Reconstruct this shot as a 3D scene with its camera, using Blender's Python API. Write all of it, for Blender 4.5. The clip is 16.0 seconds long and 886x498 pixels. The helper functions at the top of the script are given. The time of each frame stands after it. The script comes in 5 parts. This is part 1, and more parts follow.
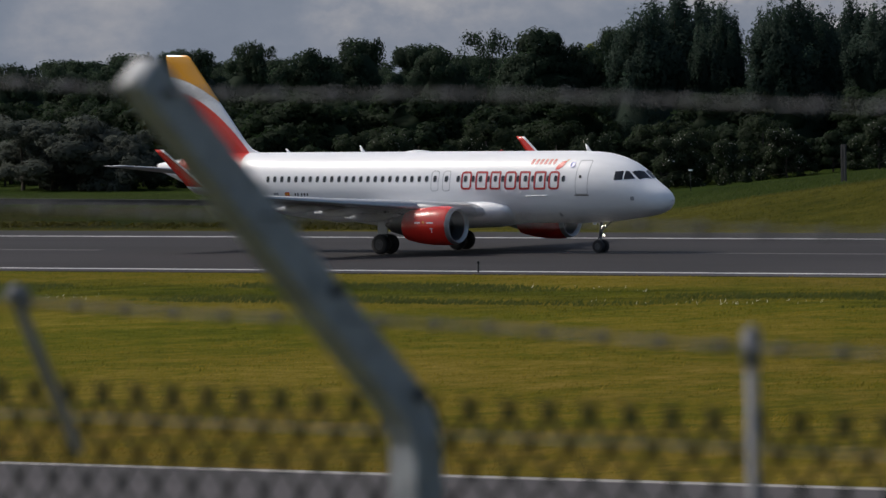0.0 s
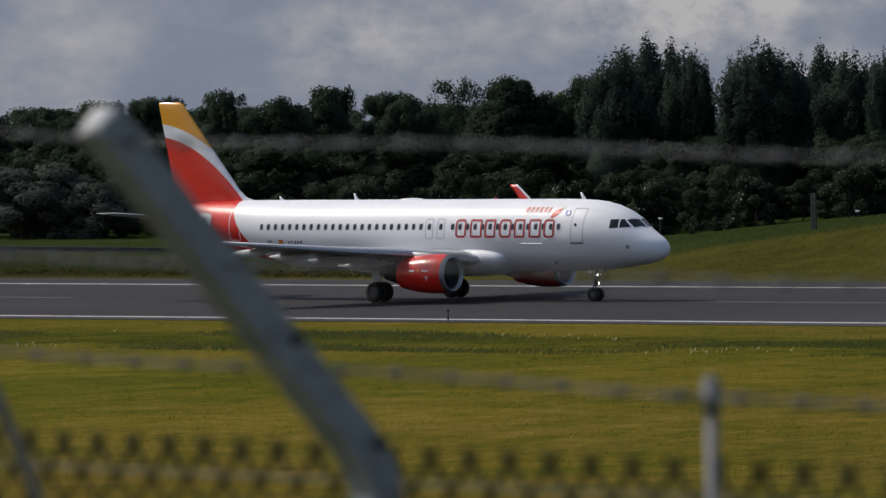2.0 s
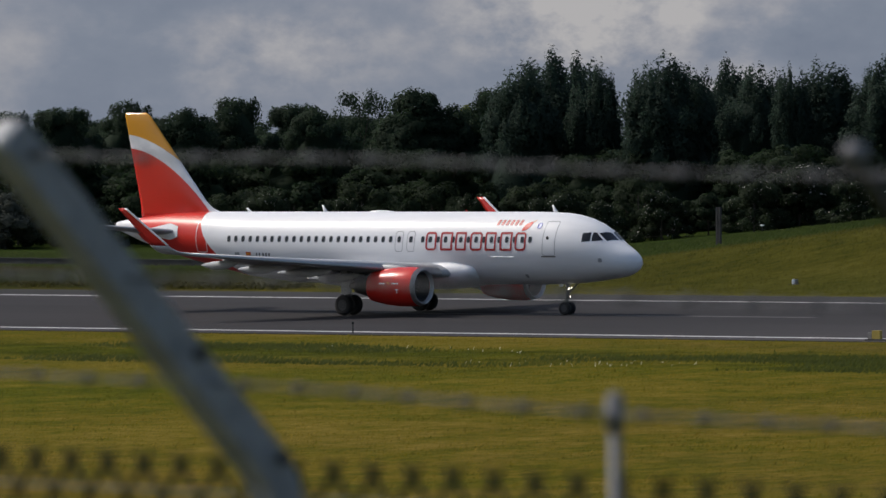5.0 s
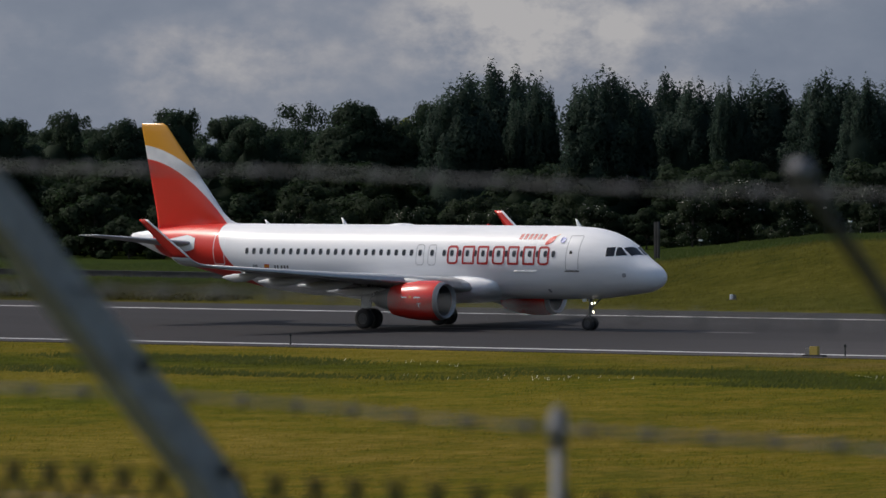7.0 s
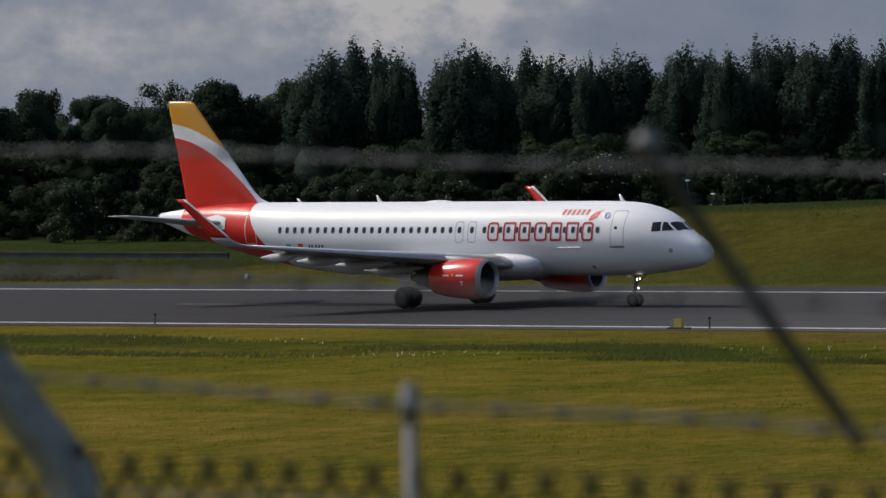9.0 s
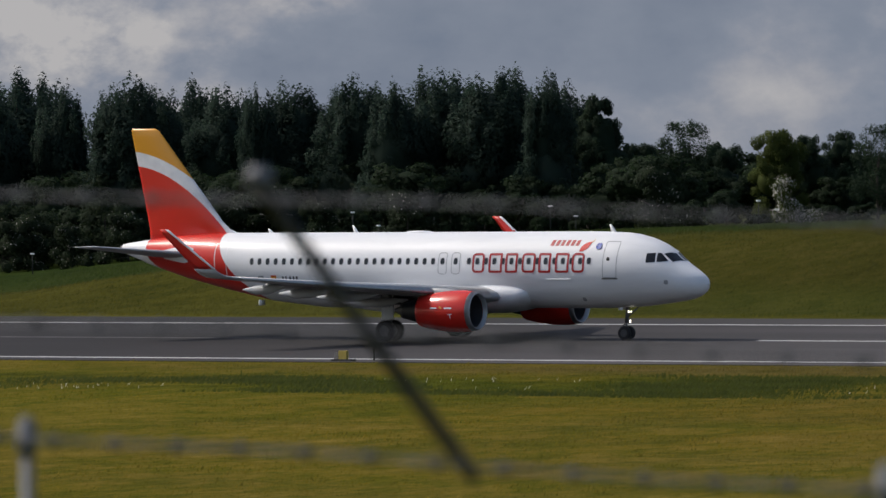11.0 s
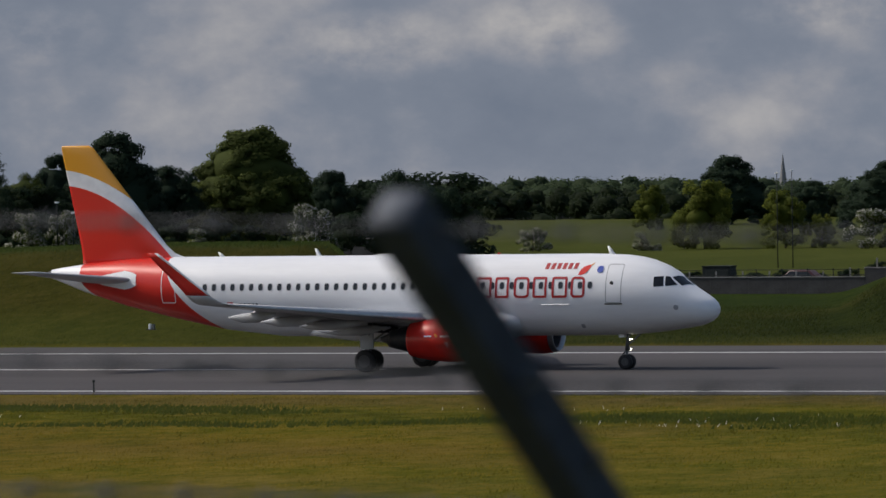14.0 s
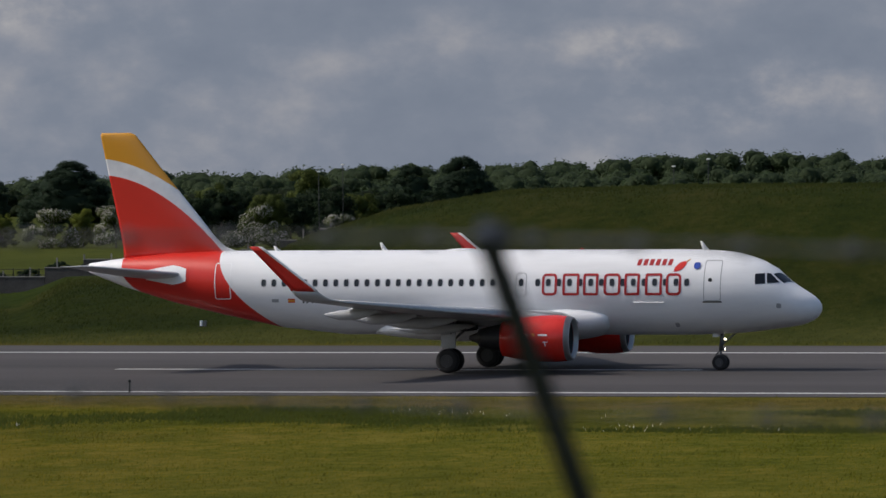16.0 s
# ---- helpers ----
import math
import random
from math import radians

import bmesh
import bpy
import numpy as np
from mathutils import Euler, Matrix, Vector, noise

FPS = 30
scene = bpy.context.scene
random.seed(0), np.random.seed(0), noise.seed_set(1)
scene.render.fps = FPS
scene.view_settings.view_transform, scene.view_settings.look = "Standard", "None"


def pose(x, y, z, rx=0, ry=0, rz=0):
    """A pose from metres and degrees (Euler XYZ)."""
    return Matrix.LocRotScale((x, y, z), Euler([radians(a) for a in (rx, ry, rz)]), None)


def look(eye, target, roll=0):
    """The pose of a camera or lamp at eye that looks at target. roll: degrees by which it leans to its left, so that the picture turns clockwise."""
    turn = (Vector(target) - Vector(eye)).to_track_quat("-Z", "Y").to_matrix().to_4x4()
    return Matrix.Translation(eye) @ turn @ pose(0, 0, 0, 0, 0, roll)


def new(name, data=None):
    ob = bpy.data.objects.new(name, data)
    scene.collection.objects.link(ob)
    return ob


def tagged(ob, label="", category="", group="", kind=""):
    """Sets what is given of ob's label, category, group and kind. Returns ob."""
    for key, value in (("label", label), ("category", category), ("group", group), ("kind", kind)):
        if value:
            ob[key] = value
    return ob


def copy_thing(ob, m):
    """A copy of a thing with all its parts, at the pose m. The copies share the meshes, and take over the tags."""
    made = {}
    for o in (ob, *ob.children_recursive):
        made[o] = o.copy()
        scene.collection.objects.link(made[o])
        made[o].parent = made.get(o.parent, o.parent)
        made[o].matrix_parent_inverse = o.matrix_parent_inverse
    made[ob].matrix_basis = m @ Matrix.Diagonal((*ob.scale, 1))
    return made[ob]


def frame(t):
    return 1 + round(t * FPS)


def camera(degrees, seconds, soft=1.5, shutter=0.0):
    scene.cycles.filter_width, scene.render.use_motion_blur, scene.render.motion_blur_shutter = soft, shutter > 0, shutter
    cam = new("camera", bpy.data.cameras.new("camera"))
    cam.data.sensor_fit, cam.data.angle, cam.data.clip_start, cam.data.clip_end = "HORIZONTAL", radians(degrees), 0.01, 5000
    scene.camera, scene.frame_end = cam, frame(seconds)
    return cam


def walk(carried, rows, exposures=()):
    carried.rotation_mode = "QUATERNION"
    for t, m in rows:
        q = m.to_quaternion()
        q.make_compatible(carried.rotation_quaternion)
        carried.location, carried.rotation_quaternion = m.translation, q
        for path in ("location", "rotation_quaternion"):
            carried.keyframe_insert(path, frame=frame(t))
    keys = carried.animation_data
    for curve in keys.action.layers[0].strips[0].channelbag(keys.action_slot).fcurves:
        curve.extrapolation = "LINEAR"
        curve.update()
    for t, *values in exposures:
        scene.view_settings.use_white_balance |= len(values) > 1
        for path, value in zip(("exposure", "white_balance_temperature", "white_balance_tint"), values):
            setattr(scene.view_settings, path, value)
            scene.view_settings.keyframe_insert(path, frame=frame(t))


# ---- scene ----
cam = camera(7.70, 16.0, soft=1.5)
cam.data.dof.use_dof = True
cam.data.dof.focus_distance = 360.0
cam.data.dof.aperture_fstop = 8.0

EYE_Z = 12.10


def sight(x, y, z, pan, tilt, roll):
    """Pose of the hand-held camera: pan from the runway's normal, tilt and roll in degrees."""
    p, q = radians(pan), radians(tilt)
    way = Vector((math.sin(p) * math.cos(q), math.cos(p) * math.cos(q), math.sin(q)))
    eye = Vector((x, y, z))
    return look(eye, eye + way * 100, roll)


CAMERA_ROWS = (
    (0.0, -0.068, -0.049, 12.105, -35.895, -1.765, -1.000),
    (0.5, -0.059, -0.043, 12.106, -35.898, -1.695, -1.036),
    (1.0, -0.049, -0.036, 12.104, -35.894, -1.616, -1.163),
    (1.5, -0.048, -0.034, 12.109, -35.811, -1.605, -1.083),
    (2.0, -0.052, -0.038, 12.107, -35.630, -1.352, -0.915),
    (2.5, -0.047, -0.033, 12.107, -35.490, -1.305, -1.107),
    (3.0, -0.044, -0.031, 12.108, -35.295, -1.225, -1.147),
    (3.5, -0.035, -0.025, 12.111, -35.078, -1.229, -1.193),
    (4.0, -0.038, -0.026, 12.112, -35.013, -1.257, -0.892),
    (6.5, -0.067, -0.046, 12.113, -34.480, -1.200, -0.274),
    (7.0, -0.062, -0.042, 12.114, -34.262, -1.145, -0.202),
    (7.5, -0.055, -0.037, 12.111, -34.012, -1.170, -0.458),
    (8.0, -0.048, -0.032, 12.112, -33.596, -1.200, -0.737),
    (10.5, 0.012, 0.007, 12.115, -31.384, -1.392, -0.823),
    (11.0, 0.039, 0.023, 12.116, -30.175, -1.128, -0.822),
    (11.5, 0.037, 0.021, 12.116, -29.403, -1.205, -0.834),
    (12.0, 0.072, 0.038, 12.101, -28.173, -1.150, -1.207),
    (12.5, 0.076, 0.039, 12.085, -27.075, -1.256, -0.941),
    (13.0, 0.096, 0.046, 12.058, -25.774, -1.066, -1.042),
    (13.5, 0.093, 0.042, 12.060, -23.995, -0.982, -0.880),
    (14.0, 0.070, 0.029, 12.066, -22.409, -0.989, -0.909),
    (14.5, 0.067, 0.026, 12.062, -21.265, -1.012, -0.854),
    (15.0, 0.076, 0.027, 12.062, -19.507, -1.012, -0.522),
    (15.5, 0.065, 0.021, 12.066, -17.649, -1.033, -0.510),
    (16.0, 0.067, 0.018, 12.071, -15.281, -1.076, -0.493),
)
# the picture darkens a little as the sky fills it
EXPOSURES = ((0.0, -0.33), (2.0, -0.29), (4.0, -0.27), (6.5, -0.34), (8.5, -0.34), (10.5, -0.27), (12.0, -0.19), (12.5, -0.20), (13.0, -0.31), (15.0, -0.40), (15.5, -0.36), (16.0, -0.32))
walk(cam, [(t, sight(*row)) for t, *row in CAMERA_ROWS], EXPOSURES)

# ---- light: sun high over the runway's far end, behind the aircraft, among broken cloud ----
SUN_FROM = Vector((-0.92, -0.17, 1.0)).normalized()
world = bpy.data.worlds.new("sky")
scene.world = world
world.use_nodes = True
wn = world.node_tree.nodes
sky = wn.new("ShaderNodeTexSky")
sky.sky_type = "NISHITA"
sky.sun_disc = False
sky.sun_elevation = math.asin(SUN_FROM.z)
sky.sun_rotation = math.atan2(SUN_FROM.x, SUN_FROM.y)
sky.dust_density = 3.0
wn["Background"].inputs["Strength"].default_value = 0.145
world.node_tree.links.new(sky.outputs[0], wn["Background"].inputs["Color"])
sun = new("sun", bpy.data.lights.new("sun", "SUN"))
sun.data.energy = 3.15
sun.data.angle = radians(0.6)
sun.data.color = (1.0, 0.938, 0.855)
sun.matrix_world = look(SUN_FROM * 500, (0, 0, 0))

# ---- materials ----


class Nodes:
    """A small builder for node materials."""

    def __init__(self, name):
        self.mat = bpy.data.materials.new(name)
        self.mat.use_nodes = True
        self.tree = self.mat.node_tree
        self.bsdf = self.tree.nodes["Principled BSDF"]
        self.coord = self.tree.nodes.new("ShaderNodeTexCoord")

    def link(self, a, b):
        self.tree.links.new(a, b)

    def put(self, socket, value):
        if hasattr(value, "is_output"):
            self.link(value, socket)
        else:
            socket.default_value = value

    def math(self, op, a, b=0.0, c=0.0, clamp=False):
        n = self.tree.nodes.new("ShaderNodeMath")
        n.operation, n.use_clamp = op, clamp
        for s, v in zip(n.inputs, (a, b, c)):
            self.put(s, v)
        return n.outputs[0]

    def scaled(self, scale):
        n = self.tree.nodes.new("ShaderNodeMapping")
        n.inputs["Scale"].default_value = scale
        self.link(self.coord.outputs["Object"], n.inputs["Vector"])
        return n.outputs[0]

    def noise(self, scale, detail=4.0, rough=0.55, vector=None):
        n = self.tree.nodes.new("ShaderNodeTexNoise")
        n.inputs["Scale"].default_value = scale
        n.inputs["Detail"].default_value = detail
        n.inputs["Roughness"].default_value = rough
        self.link(vector or self.coord.outputs["Object"], n.inputs["Vector"])
        return n.outputs["Fac"]

    def ramp(self, fac, stops):
        n = self.tree.nodes.new("ShaderNodeValToRGB")
        self.link(fac, n.inputs["Fac"])
        e = n.color_ramp.elements
        while len(e) < len(stops):
            e.new(0.5)
        for k, (p, col) in zip(e, stops):
            k.position, k.color = p, (*col, 1)
        return n.outputs["Color"]

    def mix(self, fac, a, b, blend="MIX"):
        n = self.tree.nodes.new("ShaderNodeMix")
        n.data_type, n.blend_type = "RGBA", blend
        self.put(n.inputs["Factor"], fac)
        for s, v in ((n.inputs[6], a), (n.inputs[7], b)):
            self.put(s, (*v, 1) if isinstance(v, tuple) and len(v) == 3 else v)
        return n.outputs[2]

    def bump(self, height, strength=0.3, distance=0.02):
        n = self.tree.nodes.new("ShaderNodeBump")
        n.inputs["Strength"].default_value = strength
        n.inputs["Distance"].default_value = distance
        self.link(height, n.inputs["Height"])
        self.link(n.outputs[0], self.bsdf.inputs["Normal"])

    def done(self, color, rough=0.6, metal=0.0, **more):
        b = self.bsdf.inputs
        self.put(b["Base Color"], (*color, 1) if isinstance(color, tuple) and len(color) == 3 else color)
        self.put(b["Roughness"], rough)
        b["Metallic"].default_value = metal
        for k, v in more.items():
            self.put(b[k], v)
        return self.mat


def plain(name, color, rough=0.5, metal=0.0, vary=0.12, scale=3.0, bump=0.0, spec=0.5):
    """One colour with soft blotches and fine grain."""
    n = Nodes(name)
    big, fine = n.noise(scale, 3), n.noise(scale * 14, 5)
    f = n.math("ADD", n.math("MULTIPLY", big, 0.6), n.math("MULTIPLY", fine, 0.4))
    lo = tuple(max(0, c * (1 - vary)) for c in color)
    hi = tuple(min(1, c * (1 + vary)) for c in color)
    col = n.ramp(f, [(0.35, lo), (0.65, hi)])
    if bump:
        n.bump(fine, bump, 0.01)
    return n.done(col, rough, metal, **{"Specular IOR Level": spec})


def foliage(name, dark, light, rough=0.75):
    """Leaves: tone changes from leaf to leaf, from bough to bough and from tree to tree; light passes through."""
    n = Nodes(name)
    geo = n.tree.nodes.new("ShaderNodeNewGeometry")
    info = n.tree.nodes.new("ShaderNodeObjectInfo")
    f = n.math("ADD", n.math("MULTIPLY", geo.outputs["Random Per Island"], 0.14), n.math("MULTIPLY", n.noise(0.35, 2), 0.92))
    f = n.math("ADD", f, n.math("MULTIPLY", n.math("SUBTRACT", info.outputs["Random"], 0.5), 0.20))
    col = n.ramp(f, [(0.2, dark), (0.85, light)])
    n.done(col, rough, 0.0, **{"Specular IOR Level": 0.12})
    thin = n.tree.nodes.new("ShaderNodeBsdfTranslucent")
    n.link(col, thin.inputs["Color"])
    both = n.tree.nodes.new("ShaderNodeMixShader")
    both.inputs[0].default_value = 0.52
    n.link(n.bsdf.outputs[0], both.inputs[1])
    n.link(thin.outputs[0], both.inputs[2])
    n.link(both.outputs[0], n.tree.nodes["Material Output"].inputs["Surface"])
    return n.mat


def mask(n, a):
    """1 where a > 0, with a crisp edge."""
    return n.math("MULTIPLY", a, 60.0, clamp=True)


RED, WHITE, YELLOW = (0.60, 0.026, 0.017), (0.80, 0.805, 0.825), (0.66, 0.30, 0.02)


def livery_fuselage():
    n = Nodes("fuselage_paint")
    sep = n.tree.nodes.new("ShaderNodeSeparateXYZ")
    n.link(n.coord.outputs["Object"], sep.inputs[0])
    aft, z = n.math("MULTIPLY", sep.outputs[0], -1.0), sep.outputs[2]
    u = n.math("MAXIMUM", n.math("SUBTRACT", 5.77, z), 0.0)
    front = n.math("SUBTRACT", 30.3, n.math("ADD", n.math("MULTIPLY", u, 0.18), n.math("MULTIPLY", n.math("MULTIPLY", u, u), 0.182)))
    d = n.math("MAXIMUM", n.math("SUBTRACT", 4.9, z), 0.0)
    rear = n.math("SUBTRACT", 35.55, n.math("ADD", n.math("MULTIPLY", d, 0.3), n.math("MULTIPLY", n.math("MULTIPLY", d, d), 0.52)))
    red = n.math("MULTIPLY", mask(n, n.math("SUBTRACT", aft, front)), mask(n, n.math("SUBTRACT", rear, aft)))
    grime = n.noise(0.8, 6, 0.65, n.scaled((0.25, 1, 1.6)))
    white = n.ramp(grime, [(0.3, (0.72, 0.725, 0.745)), (0.62, WHITE)])
    low = n.math("MULTIPLY", n.math("SUBTRACT", 2.7, z), 0.9, clamp=True)
    streak = n.noise(1.0, 5, 0.7, n.scaled((0.12, 2.0, 2.5)))
    white = n.mix(n.math("MULTIPLY", low, n.math("MULTIPLY", streak, 0.55)), white, (0.42, 0.40, 0.38))
    ribs = n.math("SINE", n.math("MULTIPLY", aft, 11.8))
    n.bump(n.math("GREATER_THAN", ribs, 0.985), 0.12, 0.004)
    return n.done(n.mix(red, white, RED), 0.36, 0.0, **{"Coat Weight": 0.10, "Coat Roughness": 0.10, "Specular IOR Level": 0.35})


def livery_fin():
    n = Nodes("fin_paint")
    sep = n.tree.nodes.new("ShaderNodeSeparateXYZ")
    n.link(n.coord.outputs["Object"], sep.inputs[0])
    aft, z = n.math("MULTIPLY", sep.outputs[0], -1.0), sep.outputs[2]

    def curve(x0, z0, a, b):
        dx = n.math("SUBTRACT", x0, aft)
        return n.math("SUBTRACT", z0, n.math("ADD", n.math("MULTIPLY", dx, a), n.math("MULTIPLY", n.math("MULTIPLY", dx, dx), b)))

    yellow = mask(n, n.math("SUBTRACT", z, curve(36.6, 10.5, 0.10, 0.078)))
    red = mask(n, n.math("SUBTRACT", curve(36.5, 9.7, 0.08, 0.09), z))
    lead = mask(n, n.math("SUBTRACT", 30.35, aft))
    g = n.noise(1.2, 5)
    white = n.ramp(g, [(0.3, (0.64, 0.655, 0.69)), (0.65, WHITE)])
    col = n.mix(yellow, white, YELLOW)
    col = n.mix(n.math("MULTIPLY", red, n.math("SUBTRACT", 1.0, lead)), col, RED)
    return n.done(col, 0.25, 0.0, **{"Coat Weight": 0.3, "Coat Roughness": 0.1})


M = {
    "fuselage": livery_fuselage(),
    "fin": livery_fin(),
    "red": plain("red_gloss_paint", RED, 0.25, vary=0.1, scale=1.5),
    "letter": plain("red_lettering", (0.36, 0.012, 0.014), 0.35, vary=0.08),
    "white": plain("white_gloss_paint", (0.79, 0.80, 0.82), 0.38, vary=0.07, scale=1.2),
    "wing": plain("grey_wing_paint", (0.42, 0.43, 0.45), 0.38, vary=0.14, scale=0.9),
    "fairing": plain("pale_fairing_paint", (0.40, 0.41, 0.43), 0.6, vary=0.12, scale=0.9),
    "tail_grey": plain("grey_tailplane_paint", (0.42, 0.43, 0.45), 0.4, vary=0.14, scale=0.9),
    "lip": plain("dull_intake_lip", (0.40, 0.41, 0.42), 0.45, 0.6, vary=0.12),
    "dark": plain("dark_metal", (0.03, 0.03, 0.033), 0.45, 0.4, vary=0.3),
    "fan": plain("fan_blades", (0.05, 0.055, 0.065), 0.35, 0.7, vary=0.3, scale=6),
    "glass": plain("cockpit_glass", (0.008, 0.009, 0.011), 0.25, vary=0.2),
    "pane": plain("cabin_window", (0.022, 0.024, 0.028), 0.2, vary=0.5, scale=1.7),
    "bay": plain("gear_bay", (0.035, 0.035, 0.04), 0.8),
    "frame": plain("window_surround", (0.52, 0.52, 0.53), 0.5),
    "seam": plain("panel_gap", (0.30, 0.31, 0.33), 0.6),
    "rubber": plain("tyre_rubber", (0.018, 0.018, 0.02), 0.8, vary=0.25),
    "rim": plain("wheel_rim", (0.13, 0.135, 0.14), 0.45, 0.4),
    "hub": plain("dark_wheel_hub", (0.06, 0.06, 0.065), 0.5, 0.3),
    "leg": plain("gear_leg_paint", (0.42, 0.42, 0.43), 0.4, 0.2),
    "blue": plain("blue_badge", (0.02, 0.06, 0.35), 0.3),
    "yellow": plain("yellow_paint", YELLOW, 0.35),
    "black": plain("black_marking", (0.03, 0.03, 0.03), 0.5),
    "galv": plain("galvanised_steel", (0.15, 0.155, 0.17), 0.6, 0.3, vary=0.3, scale=9, bump=0.2),
    "post_grey": plain("weathered_concrete_post", (0.25, 0.265, 0.29), 0.8, vary=0.3, scale=14, bump=0.4),
    # darker copy of the concrete post: its shade is put into the colour
    "post_shaded": plain("shaded_concrete_post", (0.044, 0.053, 0.072), 0.9, vary=0.3, scale=14, bump=0.4, spec=0.15),
    # post ends: sun on one, shade on the other, both painted as colour
    "sunlit_end": plain("sunlit_post_end", (0.42, 0.43, 0.44), 0.8, vary=0.2, scale=14, bump=0.3),
    "shaded_end": plain("shaded_post_end", (0.085, 0.095, 0.115), 0.85, vary=0.25, scale=14, bump=0.3),
    "arm": plain("dull_painted_steel", (0.05, 0.055, 0.068), 0.7, 0.1, vary=0.3, scale=12),
    "wire": plain("weathered_wire", (0.058, 0.062, 0.072), 0.6, 0.3, vary=0.3, scale=20),
    "barb": plain("dark_barb_wire", (0.075, 0.08, 0.09), 0.6, 0.4, vary=0.3, scale=20),
    "mesh": plain("dark_coated_mesh", (0.011, 0.019, 0.014), 0.8, vary=0.2, spec=0.15),
    "kerb": plain("pale_concrete_edging", (0.22, 0.21, 0.20), 0.85, vary=0.25, scale=0.6, bump=0.3),
    "worn_line": plain("rubbered_marking_paint", (0.075, 0.072, 0.070), 0.85, vary=0.3, scale=0.7),
    "line": plain("runway_marking_paint", (0.46, 0.46, 0.45), 0.75, vary=0.18, scale=0.7, bump=0.2),
    "concrete": plain("stained_concrete", (0.043, 0.042, 0.042), 0.85, vary=0.35, scale=0.9, bump=0.3),
    "bark": plain("dark_bark", (0.055, 0.045, 0.035), 0.9, vary=0.35, scale=5, bump=0.5),
    "pole": plain("dark_lamp_pole", (0.020, 0.025, 0.024), 0.7, 0.0, spec=0.2),
    "stone": plain("church_stone", (0.20, 0.20, 0.21), 0.9, vary=0.15),
    "sign": plain("yellow_sign_panel", (0.40, 0.30, 0.06), 0.5),
    "car": plain("dark_red_car_paint", (0.045, 0.009, 0.011), 0.5),
    "leaf_dark": foliage("dark_wood_leaves", (0.018, 0.034, 0.020), (0.032, 0.053, 0.030)),
    "leaf_poplar": foliage("poplar_leaves", (0.021, 0.039, 0.029), (0.037, 0.060, 0.044)),
    "leaf_scrub": foliage("scrub_leaves", (0.017, 0.029, 0.014), (0.036, 0.051, 0.027)),
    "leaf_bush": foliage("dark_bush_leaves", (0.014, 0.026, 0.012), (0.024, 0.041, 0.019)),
    "leaf_willow": foliage("willow_leaves", (0.050, 0.060, 0.050), (0.105, 0.118, 0.100)),
    "leaf_mid": foliage("green_leaves", (0.036, 0.052, 0.012), (0.096, 0.120, 0.030)),
    # far woods: some haze is mixed into the leaf colour, paler and bluer
    "leaf_far": foliage("hazed_distant_leaves", (0.030, 0.050, 0.026), (0.064, 0.090, 0.042)),
    "leaf_hedge": foliage("hedgerow_leaves", (0.009, 0.017, 0.007), (0.021, 0.033, 0.011)),
    "leaf_light": foliage("fresh_spring_leaves", (0.060, 0.080, 0.010), (0.140, 0.160, 0.026)),
    "blossom": foliage("hawthorn_blossom", (0.42, 0.41, 0.38), (0.74, 0.72, 0.67)),
    "weed": foliage("broad_weed_leaves", (0.024, 0.038, 0.004), (0.066, 0.082, 0.010)),
    "bank_blade": foliage("bank_grass_blades", (0.030, 0.033, 0.004), (0.064, 0.058, 0.009)),
    "petal": foliage("white_flower_heads", (0.35, 0.35, 0.32), (0.62, 0.62, 0.58)),
}


def glow(name, color, strength):
    n = Nodes(name)
    n.bsdf.inputs["Emission Color"].default_value = (*color, 1)
    n.bsdf.inputs["Emission Strength"].default_value = strength
    return n.done(color, 0.3)


M["taxi_light"] = glow("taxi_light_glow", (1.0, 0.90, 0.70), 7.0)
M["lamp_head"] = plain("white_lamp_head", (0.8, 0.8, 0.8), 0.4)


def asphalt():
    n = Nodes("runway_asphalt")
    speck = n.noise(9.0, 6, 0.7)
    patch = n.noise(0.05, 4, 0.6, n.scaled((0.35, 1.6, 1)))
    col = n.ramp(n.math("ADD", n.math("MULTIPLY", patch, 0.75), n.math("MULTIPLY", speck, 0.25)), [(0.35, (0.038, 0.035, 0.036)), (0.62, (0.069, 0.063, 0.064))])
    sep = n.tree.nodes.new("ShaderNodeSeparateXYZ")
    n.link(n.coord.outputs["Object"], sep.inputs[0])
    off = n.math("ABSOLUTE", n.math("SUBTRACT", sep.outputs[1], 313.0))
    rubber = n.math("MULTIPLY", n.math("SUBTRACT", 1.0, n.math("MULTIPLY", n.math("ABSOLUTE", n.math("SUBTRACT", off, 4.5)), 0.12), clamp=True), n.noise(0.3, 4, 0.6, n.scaled((0.06, 2, 1))))
    col = n.mix(n.math("MULTIPLY", rubber, 0.45), col, (0.024, 0.023, 0.023))
    # darker towards the west from about x = -158, over a soft edge
    west_end = n.math("MULTIPLY", n.math("SUBTRACT", n.math("ADD", n.math("MULTIPLY", patch, 16.0), -166.0), sep.outputs[0]), 0.028, clamp=True)
    col = n.mix(west_end, col, n.mix(1.0, col, (0.38, 0.38, 0.40), "MULTIPLY"))
    n.bump(speck, 0.35, 0.01)
    return n.done(col, 0.92, 0.0, **{"Specular IOR Level": 0.25})


